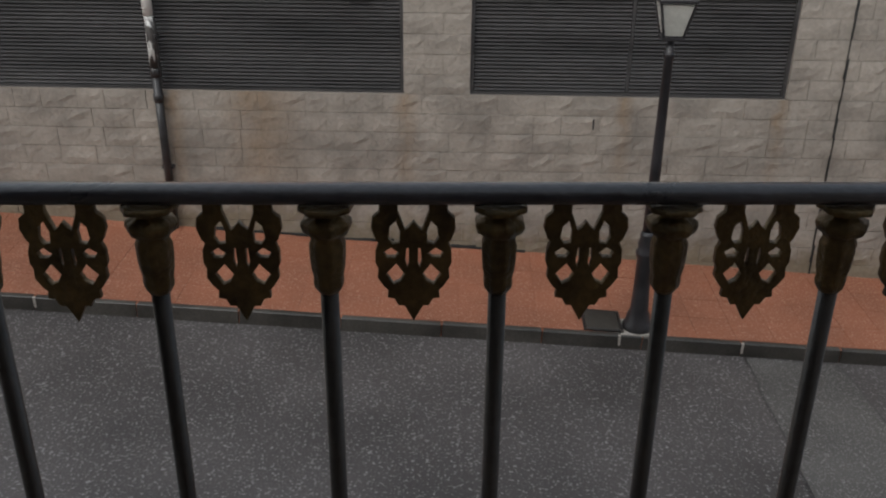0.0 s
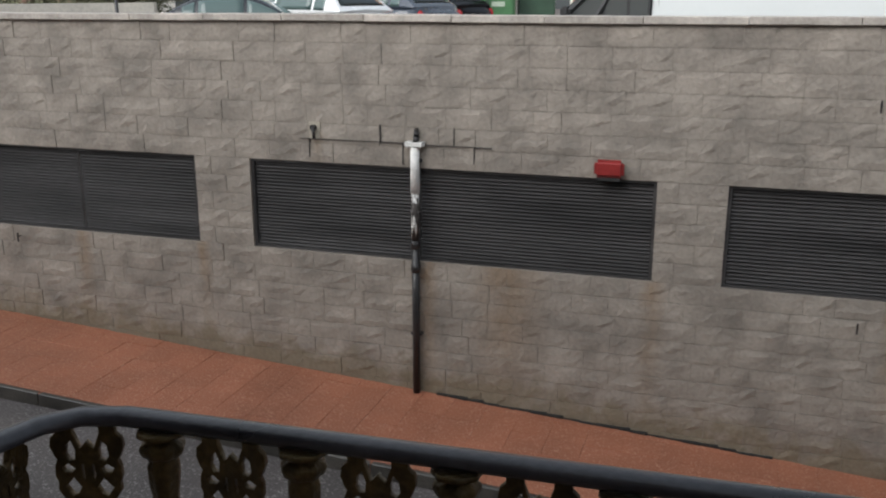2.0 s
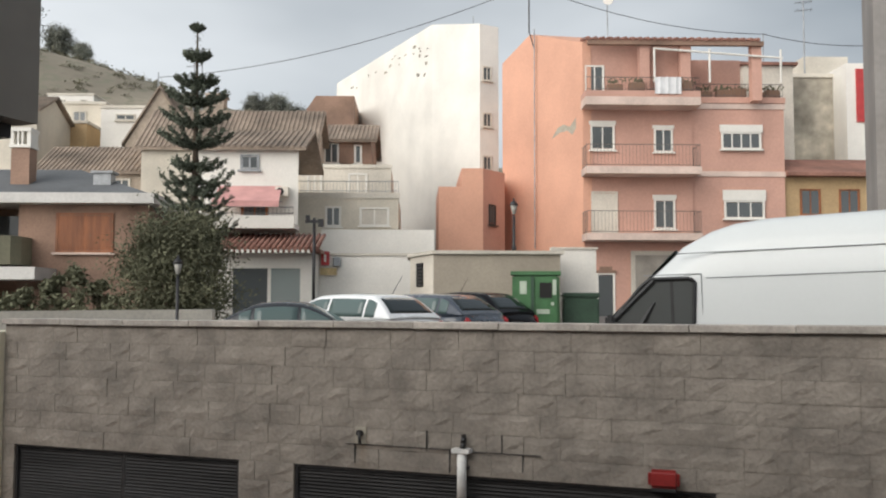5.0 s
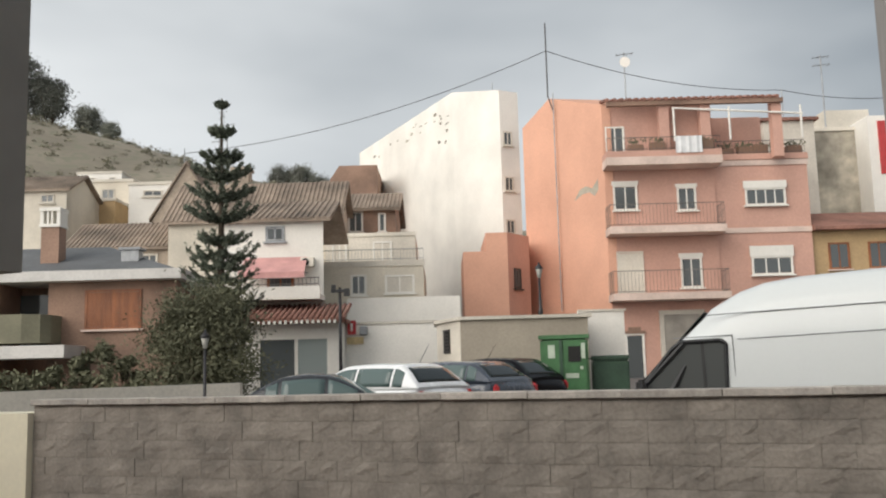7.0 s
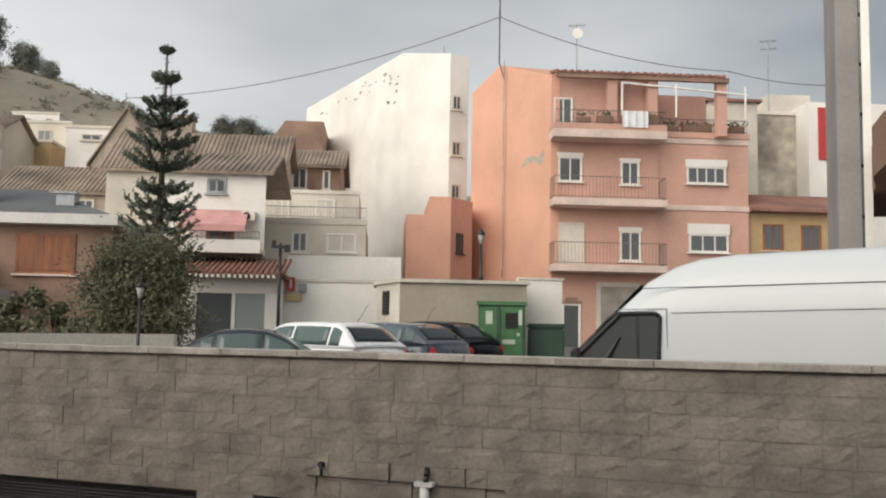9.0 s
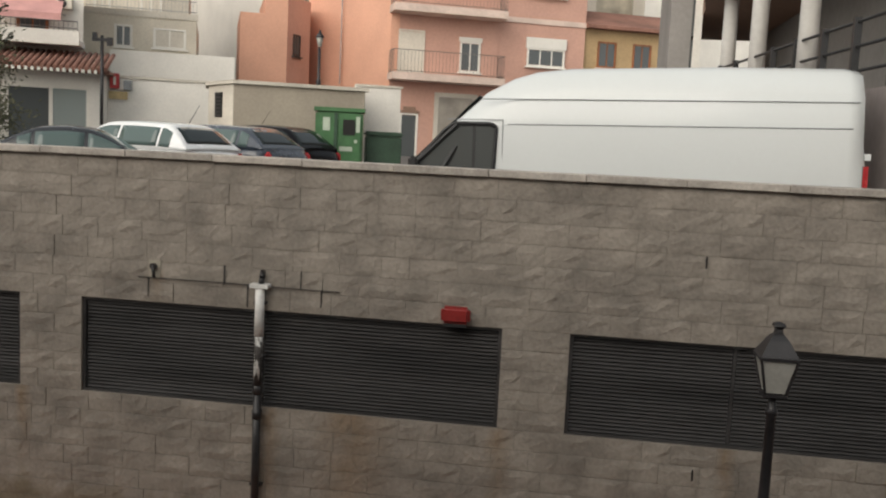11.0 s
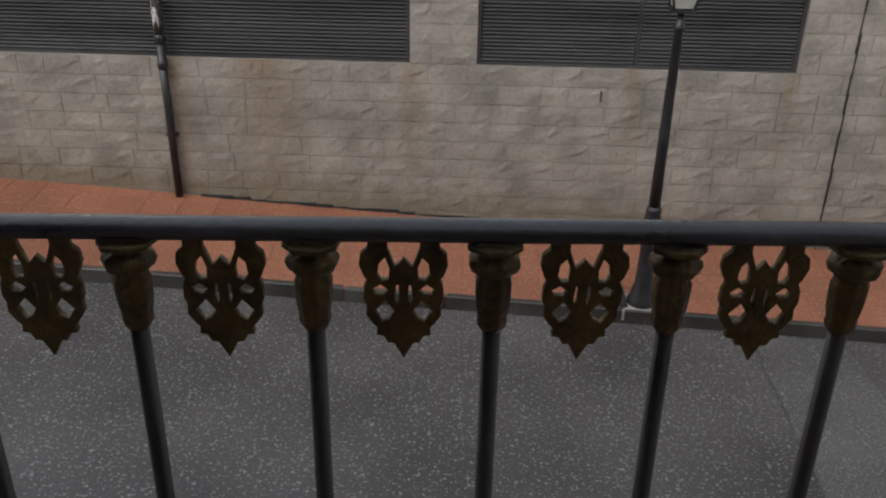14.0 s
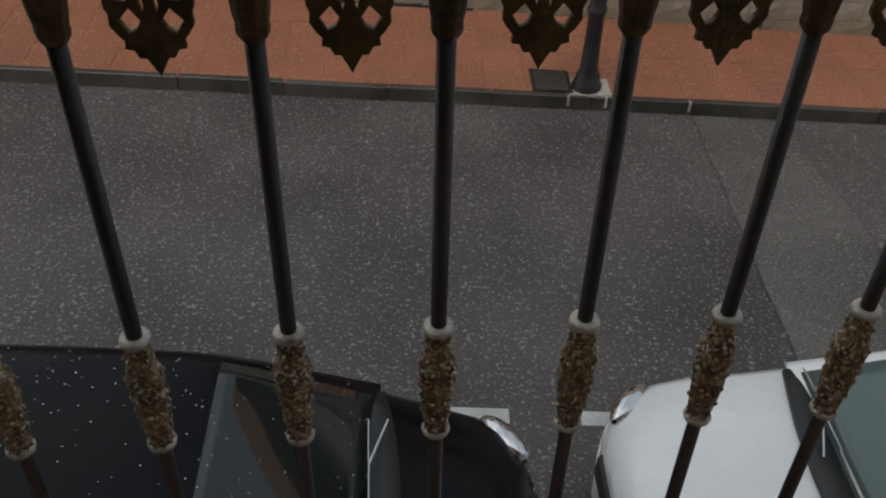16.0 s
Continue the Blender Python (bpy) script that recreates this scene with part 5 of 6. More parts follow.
gable(t, -7.9, -2.5, 48, 54, 6, 14.6, 13.3, M_BRICK)
pitched_roof(t, -7.9, -2.5, 48, 54, 13.3, 14.6, M_ROOFTILE, 0.3)
m = facing((-7.9, 48), (-2.5, 48))
window(t, m, 2.9, 3.7, 12.1, 13.2, M_WHITE)
window(t, m, 4.5, 4.9, 12.1, 13.1, M_WHITE, leaves=1)
t = house("tan_house", "tan rubble house with gabled end and tiled roof")
gable(t, -16.0, -12.3, 50, 56, 8, 16.5, 13.4, M_TAN, "y")
pitched_roof(t, -16.0, -12.3, 50, 56, 13.4, 16.5, M_ROOFTILE, 0.15, "y")
part("chimney", boxes((-11.6, -10.7, 50, 51, 12.5, 16.1), (-11.7, -10.6, 49.9, 51.1, 16.1, 16.25)), M_TAN, t)
t = house("small_house", "ochre house with a long weathered tile roof")
gable(t, -13.0, -5.0, 43, 49, 6, 14.0, 12.0, M_CREAM)
pitched_roof(t, -13.0, -5.0, 43, 49, 12.0, 14.3, M_ROOFTILE, 0.3)

# tall white building
t = house("tall_white_building", "tall white apartment block with a blank side wall", "apartment building")
block(t, [(3.5, 52), (4.62, 52.5), (5.4, 70), (-6.44, 71.7), (0.81, 56.16)], 4, [20.9, 20.85, 21.0, 22.1, 22.1], M_WHITE)
m = facing((3.5, 52), (4.62, 52.5))
for z in (17.6, 14.9, 12.4):
    window(t, m, 0.15, 0.75, z, z + 0.85, M_PALE, M_PANE)
m = facing((-6.44, 71.7), (0.81, 56.16))
rngs = random.Random(11)
for _ in range(22):
    s, z = rngs.uniform(1.5, 16.0), rngs.uniform(20.6, 21.6)
    if rngs.random() < 0.35:
        s, z = rngs.uniform(15.0, 16.8), rngs.uniform(18.2, 20.8)
    w, h = rngs.uniform(0.10, 0.40), rngs.uniform(0.05, 0.14)
    b = bmesh.new()
    ring = [(w * math.cos(a) * rngs.uniform(0.5, 1), h * math.sin(a) * rngs.uniform(0.5, 1)) for a in [k * 0.7 for k in range(9)]]
    lo = [b.verts.new((x, 0.0, z_)) for x, z_ in ring]
    hi = [b.verts.new((x, -0.006, z_)) for x, z_ in ring]
    b.faces.new(hi)
    for i in range(9):
        b.faces.new((lo[i], lo[(i + 1) % 9], hi[(i + 1) % 9], hi[i]))
    part("flaked_patch", b, M_STAIN, t, "grey patch of flaked paint", m=m @ pose(s, -0.003, z))

# low salmon houses
t = house("salmon_house", "low salmon-pink stepped house")
block(t, rect(0.95, 2.06, 44, 50), G - 1, 10.4, M_PINK)
block(t, rect(2.06, 3.1, 44, 50), G - 1, 11.3, M_PINK, "upper_wall")
block(t, [(3.1, 44), (4.3, 45.6), (4.3, 50), (3.1, 50)], G - 1, 11.3, M_PINK_SHADE, "side_wall")
window(t, facing((3.1, 44), (4.3, 45.6)), 0.5, 1.1, 8.6, 9.6, M_TRIM)

# salmon apartment building
t = house("apartment_building", "salmon-pink three-storey apartment building with balconies", "apartment building")
block(t, [(7.62, 42), (12.7, 42), (12.7, 52), (6.6, 52), (4.42, 48), (5.65, 46)], G - 1, [16.95, 16.95, 16.95, 17.3, 17.5, 18.5], M_PINK, "side_wall")
block(t, [(12.704, 42), (17.05, 42), (17.05, 52), (12.704, 52)], G - 1, 14.1, M_PINK_SHADE, "right_wall")
part("front_wall", boxes((7.66, 12.7, 41.93, 42.0, G - 1, 16.9)), M_PINK_SHADE, t)
part("corner_strip", boxes((7.58, 7.98, 41.88, 41.93, 7.9, 16.9)), M_PINK, t)
part("attic", boxes((12.704, 15.6, 43.6, 47, 14.1, 16.6)), M_PINK_SHADE, t)
for z0, z1 in ((13.75, 14.12), (10.62, 10.95), (7.62, 7.93)):
    bal = part("balcony", boxes((7.5, 12.75, 40.7, 41.93, z0, z1)), M_BAND, t)
    if z0 < 13:
        railing_run(bal, pose(7.55, 40.76, z1), 5.15, 1.0, gap=0.16)
        for u in (7.55, 12.7):
            railing_run(bal, pose(u, 40.76, z1, 0, 0, 90), 1.15, 1.0, gap=0.16)
part("roof_parapet", boxes((7.5, 12.75, 40.72, 40.84, 14.12, 14.40), (12.72, 17.1, 41.90, 42.02, 14.12, 14.40), (7.5, 7.62, 40.84, 41.93, 14.12, 14.40)), M_PINK_SHADE, t, "low roof terrace kerb")
railing_run(t, pose(7.55, 40.78, 14.40), 5.15, 0.62, gap=0.16)
railing_run(t, pose(12.8, 41.96, 14.40), 4.2, 0.62, gap=0.16)
for za, zb in ((10.68, 10.92), (13.85, 14.10)):
    part("string_course", boxes((12.75, 17.08, 41.94, 42.0, za, zb)), M_BAND, t)
m = facing((7.6, 41.93), (17.0, 41.93))
for a, c, z0, z1, bh, lv in ((0.10, 1.0, 14.5, 15.85, 0, 2), (0.33, 1.46, 11.87, 13.04, 0.2, 2), (3.29, 4.18, 11.79, 12.9, 0.15, 2), (3.26, 4.25, 8.21, 9.6, 0.2, 2), (6.45, 8.33, 11.95, 12.75, 0.35, 4), (6.54, 8.43, 8.71, 9.55, 0.5, 3)):
    window(t, m, a, c, z0, z1, M_WHITE, M_PANE, lv, bh)
window(t, m, 0.34, 1.58, 7.95, 9.95, M_PALE, M_PALE, 2, 0, False, "closed_shutter")
en = window(t, m, 0.55, 1.42, G, 6.17, M_WHITE, M_PANE, 1, 0, False, "entrance_door")
part("arch", boxes((-0.05, 0.92, -0.09, 0.0, 2.33, 2.45), (0.15, 0.72, -0.08, 0.0, 2.45, 2.62)), M_BRICK, en)
part("garage_door", boxes((9.95, 11.6, 41.86, 41.92, G, 7.0)), M_BROWNPANEL, t, "dark brown garage door")
part("garage_surround", boxes((9.75, 9.945, 41.82, 41.92, G, 7.2), (11.605, 11.8, 41.82, 41.92, G, 7.2), (9.95, 11.6, 41.82, 41.92, 7.004, 7.2)), M_PALE, t)
for u in (10.1, 12.0, 15.3):
    part("pier", boxes((u, u + 0.45, 41.2, 41.65, 14.1, 16.75)), M_PINK_SHADE, t)
b = bmesh.new()
tube(b, (0, 40.9, 16.85), (0, 42.6, 17.25), 0.09, n=6)
eave_tile = finish(b, "eave_tile", M_REDTILE)
for i in range(24):
    part("eave_tile", eave_tile, M_REDTILE, t, m=pose(7.7 + 0.34 * i, 0, 0))
part("eaves_beam", boxes((7.7, 15.8, 41.0, 41.25, 16.6, 16.8)), M_BRICK, t)
pg = thing("pergola", FAR @ pose(0, 0, 0), "white metal pergola frame on the roof terrace", "pergola")
for u in (10.75, 13.3, 16.6):
    b = bmesh.new()
    tube(b, (u, 41.1, 14.9), (u, 41.1, 16.45), 0.05, n=6)
    part("post", b, M_WHITE, pg)
b = bmesh.new()
tube(b, (10.7, 41.1, 16.45), (16.7, 41.1, 16.05), 0.05, n=6)
part("beam", b, M_WHITE, pg)
for u0, u1, z0, z1 in ((10.65, 11.85, 14.25, 15.02),):
    cl = thing("laundry_sheet", FAR, "white sheet hung over the terrace parapet", "sheet")
    b = bmesh.new()
    for i in range(10):
        xa, xb = u0 + (u1 - u0) * i / 10, u0 + (u1 - u0) * (i + 1) / 10
        ya, yb = 40.66 + 0.02 * math.sin(2.2 * i), 40.66 + 0.02 * math.sin(2.2 * (i + 1))
        for y_off in (0, 0.012):
            b.faces.new([b.verts.new(p) for p in ((xa, ya + y_off, z0), (xb, yb + y_off, z0), (xb, yb + y_off, z1), (xa, ya + y_off, z1))])
    part("cloth", b, M_CLOTH, cl)
for i, u in enumerate((8.9, 9.9, 12.1, 13.4, 14.3, 15.0, 15.9, 16.6)):
    pot = thing("planter", FAR @ pose(u, 41.05 if u < 12.7 else 42.25, 14.12 if u < 12.7 else 14.10), "brown trough planter on the roof terrace", "planter", group="planters on the roof terrace")
    b = boxes((-0.36, 0.36, -0.16, 0.16, 0.0, 0.62 + 0.08 * (i % 3)))
    bevel(b, 0.03)
    part("trough", b, M_BROWNSLAB, pot)
    b = bmesh.new()
    for k in range(30):
        p = Vector((rngs.gauss(0, 0.20), rngs.gauss(0, 0.08), 0.78 + rngs.gauss(0, 0.07)))
        d = Vector((rngs.gauss(0, 1), rngs.gauss(0, 1), rngs.gauss(0, 1))).normalized() * 0.09
        e = d.cross(Vector((0.3, 0.8, 0.5))).normalized() * 0.04
        b.faces.new([b.verts.new(p + q) for q in (d, e, -d, -e)])
    part("plant", b, M_BUSH, pot)["kind"] = "stuff"
# worn mark and conduit on the blank side wall
ms = facing((5.65, 46), (7.62, 42))
b = bmesh.new()
ring = [(-1.0, -0.1), (-0.5, 0.35), (0.0, 0.45), (0.5, 0.25), (1.0, 0.6), (1.0, 0.1), (0.7, -0.15), (0.3, 0.1), (-0.3, 0.1)]
lo, hi = [b.verts.new((x, 0, z)) for x, z in ring], [b.verts.new((x, -0.006, z)) for x, z in ring]
b.faces.new(hi)
for i in range(9):
    b.faces.new((lo[i], lo[(i + 1) % 9], hi[(i + 1) % 9], hi[i]))
part("bare_patch", b, M_STAIN, t, "patch of bare plaster", m=ms @ pose(2.9, -0.004, 12.9))

# utility building, white wall beside it, lamp on its corner
t = house("utility_building", "flat-roofed beige utility building with a louvred vent")
block(t, [(0.4, 26), (4.0, 26), (4.0, 30), (-0.28, 30), (-0.28, 28.1)], G - 1.2, 6.16, M_UTIL)
block(t, [(0.36, 25.9), (4.1, 25.9), (4.1, 30.1), (-0.38, 30.1), (-0.38, 28.08)], 6.164, 6.26, M_PALE, "roof_slab")
m = facing((-0.28, 28.1), (0.4, 26))
part("pale_side", boxes((0.02, 2.18, -0.015, 0.0, 0.2, 3.34)), M_PALE, t, m=m @ pose(0, 0, 2.8))
vf = part("vent", boxes((0, 0.55, -0.05, -0.016, 0, 0.7)), M_DARK, t, "dark louvred vent", m=m @ pose(0.75, 0, 5.25))
for i in range(7):
    part("slat", boxes((0, 0.55, -0.07, -0.05, 0.03 + 0.1 * i, 0.08 + 0.1 * i)), M_LOUVRE, vf)
t = house("white_wall", "short white-washed wall beside the utility building", "wall")
part("wall", boxes((4.1, 5.52, 28.5, 28.75, G - 1, 6.46)), M_WHITE, t)
part("cap", boxes((4.1, 5.57, 28.45, 28.8, 6.46, 6.52)), M_PALE, t)


def old_lamp(m, h, label):
    t = thing("street_lamp", m, label, "street lamp")
    b = bmesh.new()
    lathe(b, [(0.07, 0), (0.07, 0.15), (0.045, 0.2), (0.035, h)], n=10)
    part("post", b, M_LAMPIRON, t)
    b = bmesh.new()
    lathe(b, [(0.045, h + 0.02), (0.10, h + 0.26), (0.095, h + 0.27)], n=6)
    part("lantern", b, M_OPAL, t, "smoky lantern glass")
    b = bmesh.new()
    lathe(b, [(0.13, h + 0.27), (0.10, h + 0.34), (0.035, h + 0.40), (0.02, h + 0.48)], n=6)
    part("lantern_roof", b, M_LAMPIRON, t)


old_lamp(FAR @ pose(2.72, 26.4, 6.26), 1.07, "black lantern street lamp above the utility building")
old_lamp(FAR @ pose(-5.86, 22.3, ground_height(-5.86, 22.3)), 1.75, "black garden lamp behind the low wall")

t = thing("utility_pole", FAR @ pose(-3.56, 31.0, G - 0.1), "dark pole with cable fittings and a small floodlight", "pole")
b = bmesh.new()
tube(b, (0, 0, 0), (0, 0, 3.9), 0.06, 0.05, n=8)
part("pole", b, M_LAMPIRON, t)
b = boxes((-0.3, 0.3, -0.05, 0.05, 3.72, 3.82), (-0.28, -0.14, -0.08, 0.08, 3.82, 3.98), (0.14, 0.32, -0.08, 0.08, 3.6, 3.85))
part("fittings", b, M_LAMPIRON, t)

# ochre house, stained wall and white building to the right
t = house("ochre_house", "ochre house with a red tile roof edge")
block(t, rect(17.06, 22, 42.2, 47), G - 1, 10.7, M_YELLOW)
b = bmesh.new()
prism(b, [(17.06, 41.6), (22.2, 41.6), (22.2, 44.5), (17.06, 44.5)], 10.7, [10.85, 10.85, 11.9, 11.9])
part("roof", b, M_REDTILE, t)
m = facing((17.06, 42.2), (22, 42.2))
for s in (0.75, 2.6):
    window(t, m, s, s + 0.98, 8.9, 10.15, M_WOOD, M_PANE)
t = house("stained_building", "tall house wall of grey stained render")
block(t, rect(19.4, 22.6, 48, 53), 6, 17.0, M_STAIN)
part("edge", boxes((19.3, 22.7, 47.9, 48.1, 16.9, 17.1)), M_PALE, t)
t = house("red_white_building", "white building with a red panel and roof terrace")
block(t, rect(22.2, 30, 46.5, 52), 6, 17.3, M_WHITE)
part("red_panel", boxes((22.7, 23.6, 46.42, 46.5, 14.2, 17.0)), M_SIGNRED, t)
part("roof_room", boxes((21.5, 24, 50, 53, 17.0, 18.6)), M_PALE, t)
t = house("roof_shed", "white roof rooms behind the pink building")
part("wall", boxes((16.6, 19.2, 46, 49, 10.0, 17.0)), M_PALE, t)
part("roof", boxes((16.4, 19.4, 45.8, 49.2, 17.0, 17.15)), M_REDTILE, t)

# arcaded building at the right, on its terrace
t = thing("arcade_building", pose(0, 0, 0), "grey building with columns, terrace and curved terracotta soffit", "building")
b = bmesh.new()
prism(b, [(3.82, 22.5), (4.92, 11.0), (18, 11.0), (18, 30), (3.6, 30)], 2.9, 5.78)
part("terrace_base", b, M_MAUVE, t)
part("lintel", boxes((5.3, 8.5, 13.72, 13.9, 4.95, 5.35)), M_BROWNSLAB, t)
b = bmesh.new()
tube(b, (5.85, 13.7, 3.3), (5.85, 13.7, 5.6), 0.035, n=8)
part("rain_pipe", b, M_METAL, t)
b = bmesh.new()
pl = [(3.95, 24), (3.72, 22.5), (3.78, 21.0), (4.05, 19.8), (4.2, 12.5), (18, 12.5), (18, 30), (4.2, 30)]
prism(b, pl, 8.45, 9.6)
part("upper_floor", b, M_BROWNSLAB, t, "overhanging floor with a rounded end")
part("back_wall", boxes((6.2, 18, 14.6, 30, 5.78, 8.44)), M_GREYB, t)
for x, y in ((4.22, 21.6), (4.32, 18.6), (4.62, 15.9)):
    b = bmesh.new()
    lathe(b, [(0.16, 5.78), (0.16, 8.44)], x, y, n=16)
    part("column", b, M_COLUMN, t, "round pale column")
ends = [(3.88, 22.3), (4.98, 11.1)]
n = 9
for i in range(n + 1):
    f = 1 - (1 - i / n) ** 1.0
    x, y = ends[0][0] + (ends[1][0] - ends[0][0]) * f, ends[0][1] + (ends[1][1] - ends[0][1]) * f
    part("rail_post", boxes((x - 0.05, x + 0.05, y - 0.05, y + 0.05, 5.78, 6.80)), M_TRIM, t)
for z in (6.06, 6.40, 6.74):
    b = bmesh.new()
    tube(b, (*ends[0], z), (*ends[1], z), 0.025, n=6)
    part("terrace_rail", b, M_TRIM, t)
t = thing("grey_tower", pose(0, 0, 0), "tall grey building with a glazed stair strip", "building")
block(t, [(3.2, 25), (3.75, 25), (4.6, 31), (3.4, 31)], 2.9, 16, M_GREYB)
block(t, [(3.80, 24.9), (4.0, 24.9), (4.6, 30), (4.4, 30)], 2.9, 16, M_WHITE, "edge_wall")
for i in range(9):
    part("stair_pane", boxes((3.755, 3.797, 24.93, 24.97, 4.0 + 1.3 * i, 5.2 + 1.3 * i)), M_PANE, t)

# panelled box built in place of an open shutter leaf, close by
t = thing("shutter_leaf", pose(0, 0, 0), "open brown-grey shutter leaf, built as a panelled box", "bay window")
b = boxes((-1.6, 0.521, -0.75, 0.412, 4.911, 8.5))
part("panel", b, M_BROWNPANEL, t)
part("corner_post", boxes((0.481, 0.556, 0.347, 0.427, 4.871, 8.6)), M_BROWNPANEL, t)
part("sill", boxes((-1.65, 0.536, -0.75, 0.422, 4.861, 4.907)), M_TRIM, t)

# ---- masts, aerials and cables ----
def aerial(u, y, z0, z1, label, arms=3, dish=False):
    t = thing("aerial", FAR @ pose(u, y, 0), label, "aerial", group="roof aerials")
    b = bmesh.new()
    tube(b, (0, 0, z0), (0, 0, z1), 0.045, 0.03, n=6)
    part("mast", b, M_METAL, t)
    for i in range(arms):
        b = bmesh.new()
        z = z1 - 0.12 - 0.45 * i
        tube(b, (-0.45, 0, z - 0.05), (0.5, 0, z + 0.08), 0.02, n=5)
        for k in range(5):
            tube(b, (-0.4 + 0.2 * k, -0.2, z), (-0.4 + 0.2 * k, 0.2, z), 0.012, n=4)
        part("antenna", b, M_METAL, t)
    if dish:
        b = bmesh.new()
        lathe(b, [(0.02, 0), (0.18, 0.04), (0.28, 0.12), (0.29, 0.12)], n=14)
        part("dish", b, M_WHITE, t, m=pose(0, -0.1, z1 - 0.6, 90))


aerial(9.95, 47.5, 16.5, 21.4, "roof aerial with a small white dish", 1, True)
aerial(20.9, 48.5, 16.9, 21.3, "tall thin roof aerial", 2)
aerial(18.65, 48.5, 16.9, 19.45, "short grey metal roof mast", 0)
aerial(3.3, 55, 20.5, 22.3, "short roof mast on the white building", 0)
aerial(-12.6, 53, 15.5, 19.6, "thin roof aerial on the tan house", 2)
aerial(-13.3, 54, 15.5, 18.9, "thin roof aerial on the tan house", 1)
aerial(-15.4, 54, 13.5, 18.4, "roof pole with cable fitting", 0)
mast = thing("cable_mast", FAR @ pose(5.58, 45.8, 0), "tall thin cable mast fixed to the pink wall", "mast")
b = bmesh.new()
tube(b, (0, 0, 7.5), (0, 0, 18.6), 0.03, n=6)
part("conduit", b, M_METAL, mast, m=pose(0.20, -0.45, 0))
b = bmesh.new()
tube(b, (0.20, -0.45, 17.6), (0, 0, 18.6), 0.03, n=6)
tube(b, (0, 0, 18.5), (0, 0, 22.5), 0.04, n=6)
part("pole", b, M_LAMPIRON, mast)


def cable(a, c, sag, r=0.02):
    b = bmesh.new()
    a, c = Vector(a), Vector(c)
    last = None
    for i in range(25):
        f = i / 24
        p = a + (c - a) * f - Vector((0, 0, sag * 4 * f * (1 - f)))
        if last:
            tube(b, last, p, r, n=5, caps=False)
        last = p
    solo("overhead_cable", b, M_CABLE, "black overhead cable strung between the roofs", "cable", m=FAR, group="overhead cables")


cable((5.58, 45.8, 21.0), (-15.4, 54, 18.1), 0.9)
cable((5.58, 45.8, 21.0), (18.65, 48.5, 19.4), 0.6)
cable((18.65, 48.5, 19.4), (26, 47, 18.6), 0.4)

# ---- village up the slope ----
def village(u0, u1, y, d, z, rise, material, label, windows=(), z0=6.0):
    """A house on the slope: eaves at z, a tiled roof of that rise, or a flat one with a parapet."""
    t = house("village_house", label)
    if rise:
        gable(t, u0, u1, y, y + d, z0, z + rise, z, material)
        pitched_roof(t, u0, u1, y, y + d, z, z + rise + 0.1, M_ROOFTILE, 0.25)
    else:
        block(t, rect(u0, u1, y, y + d), z0, z, material)
        part("parapet", boxes((u0 - 0.08, u1 + 0.08, y - 0.08, y + d, z, z + 0.18)), M_PALE, t)
    m = facing((u0, y), (u1, y))
    for a, c, za, zb in windows:
        window(t, m, a - u0, c - u0, za, zb, M_PALE, M_PANE)
    return t


village(-27.5, -21.6, 52, 5, 15.65, 1.1, M_CREAM, "cream house with an old tile roof", ((-23.1, -22.3, 14.9, 15.4), (-25.5, -24.6, 14.9, 15.4)))
village(-24.8, -20.5, 60, 6, 17.75, 0, M_CREAM, "cream flat-roofed house on the hillside", ((-23.9, -23.3, 16.5, 17.2), (-22.6, -21.7, 16.3, 17.3)))
village(-25.2, -20.6, 57, 2.9, 15.9, 0, M_YELLOW, "ochre terrace wall below the cream house")
village(-34.3, -30.1, 85, 7, 24.0, 0, M_WHITE, "long white house on the hillside", ((-33.2, -32.6, 23.0, 23.6), (-31.3, -30.7, 23.0, 23.6)))
village(-19.4, -16.7, 56, 6, 16.65, 0, M_WHITE, "white flat-roofed house on the hillside", ((-18.5, -17.3, 15.9, 16.3),))
village(-18.2, -12.7, 44, 5, 11.0, 1.4, M_TAN, "low tan house with a long old tile roof", ((-17.0, -16.2, 9.9, 10.7), (-14.6, -13.8, 9.9, 10.7)))
village(-33.0, -28.0, 70, 6, 19.2, 1.0, M_PALE, "pale house with tiled roof on the hillside", ((-31.5, -30.8, 17.9, 18.8), (-29.8, -29.1, 17.9, 18.8)))
village(-11.5, -6.5, 85, 6, 22.2, 0.9, M_TAN, "tan house with tiled roof on the hillside", ((-9.8, -9.0, 20.8, 21.8),))
t = house("brick_tower", "brown brick house end above the roofs")
block(t, [(-8.0, 62), (-7.0, 62), (-4.4, 62), (-4.4, 68), (-8.0, 68)], 8, [17.4, 18.9, 18.9, 18.9, 17.4], M_BRICK)


# ---- trees ----
def leaves_mesh(name, quads, material):
    """Many small leaf blades, rows of centre, along and across vectors, as one mesh."""
    co, fc = [], []
    for c, a, s in quads:
        i = len(co)
        co += [c - a, c + s, c + a, c - s]
        fc.append((i, i + 1, i + 2, i + 3))
    me = bpy.data.meshes.new(name)
    me.from_pydata([tuple(v) for v in co], [], fc)
    me.materials.append(material)
    return me


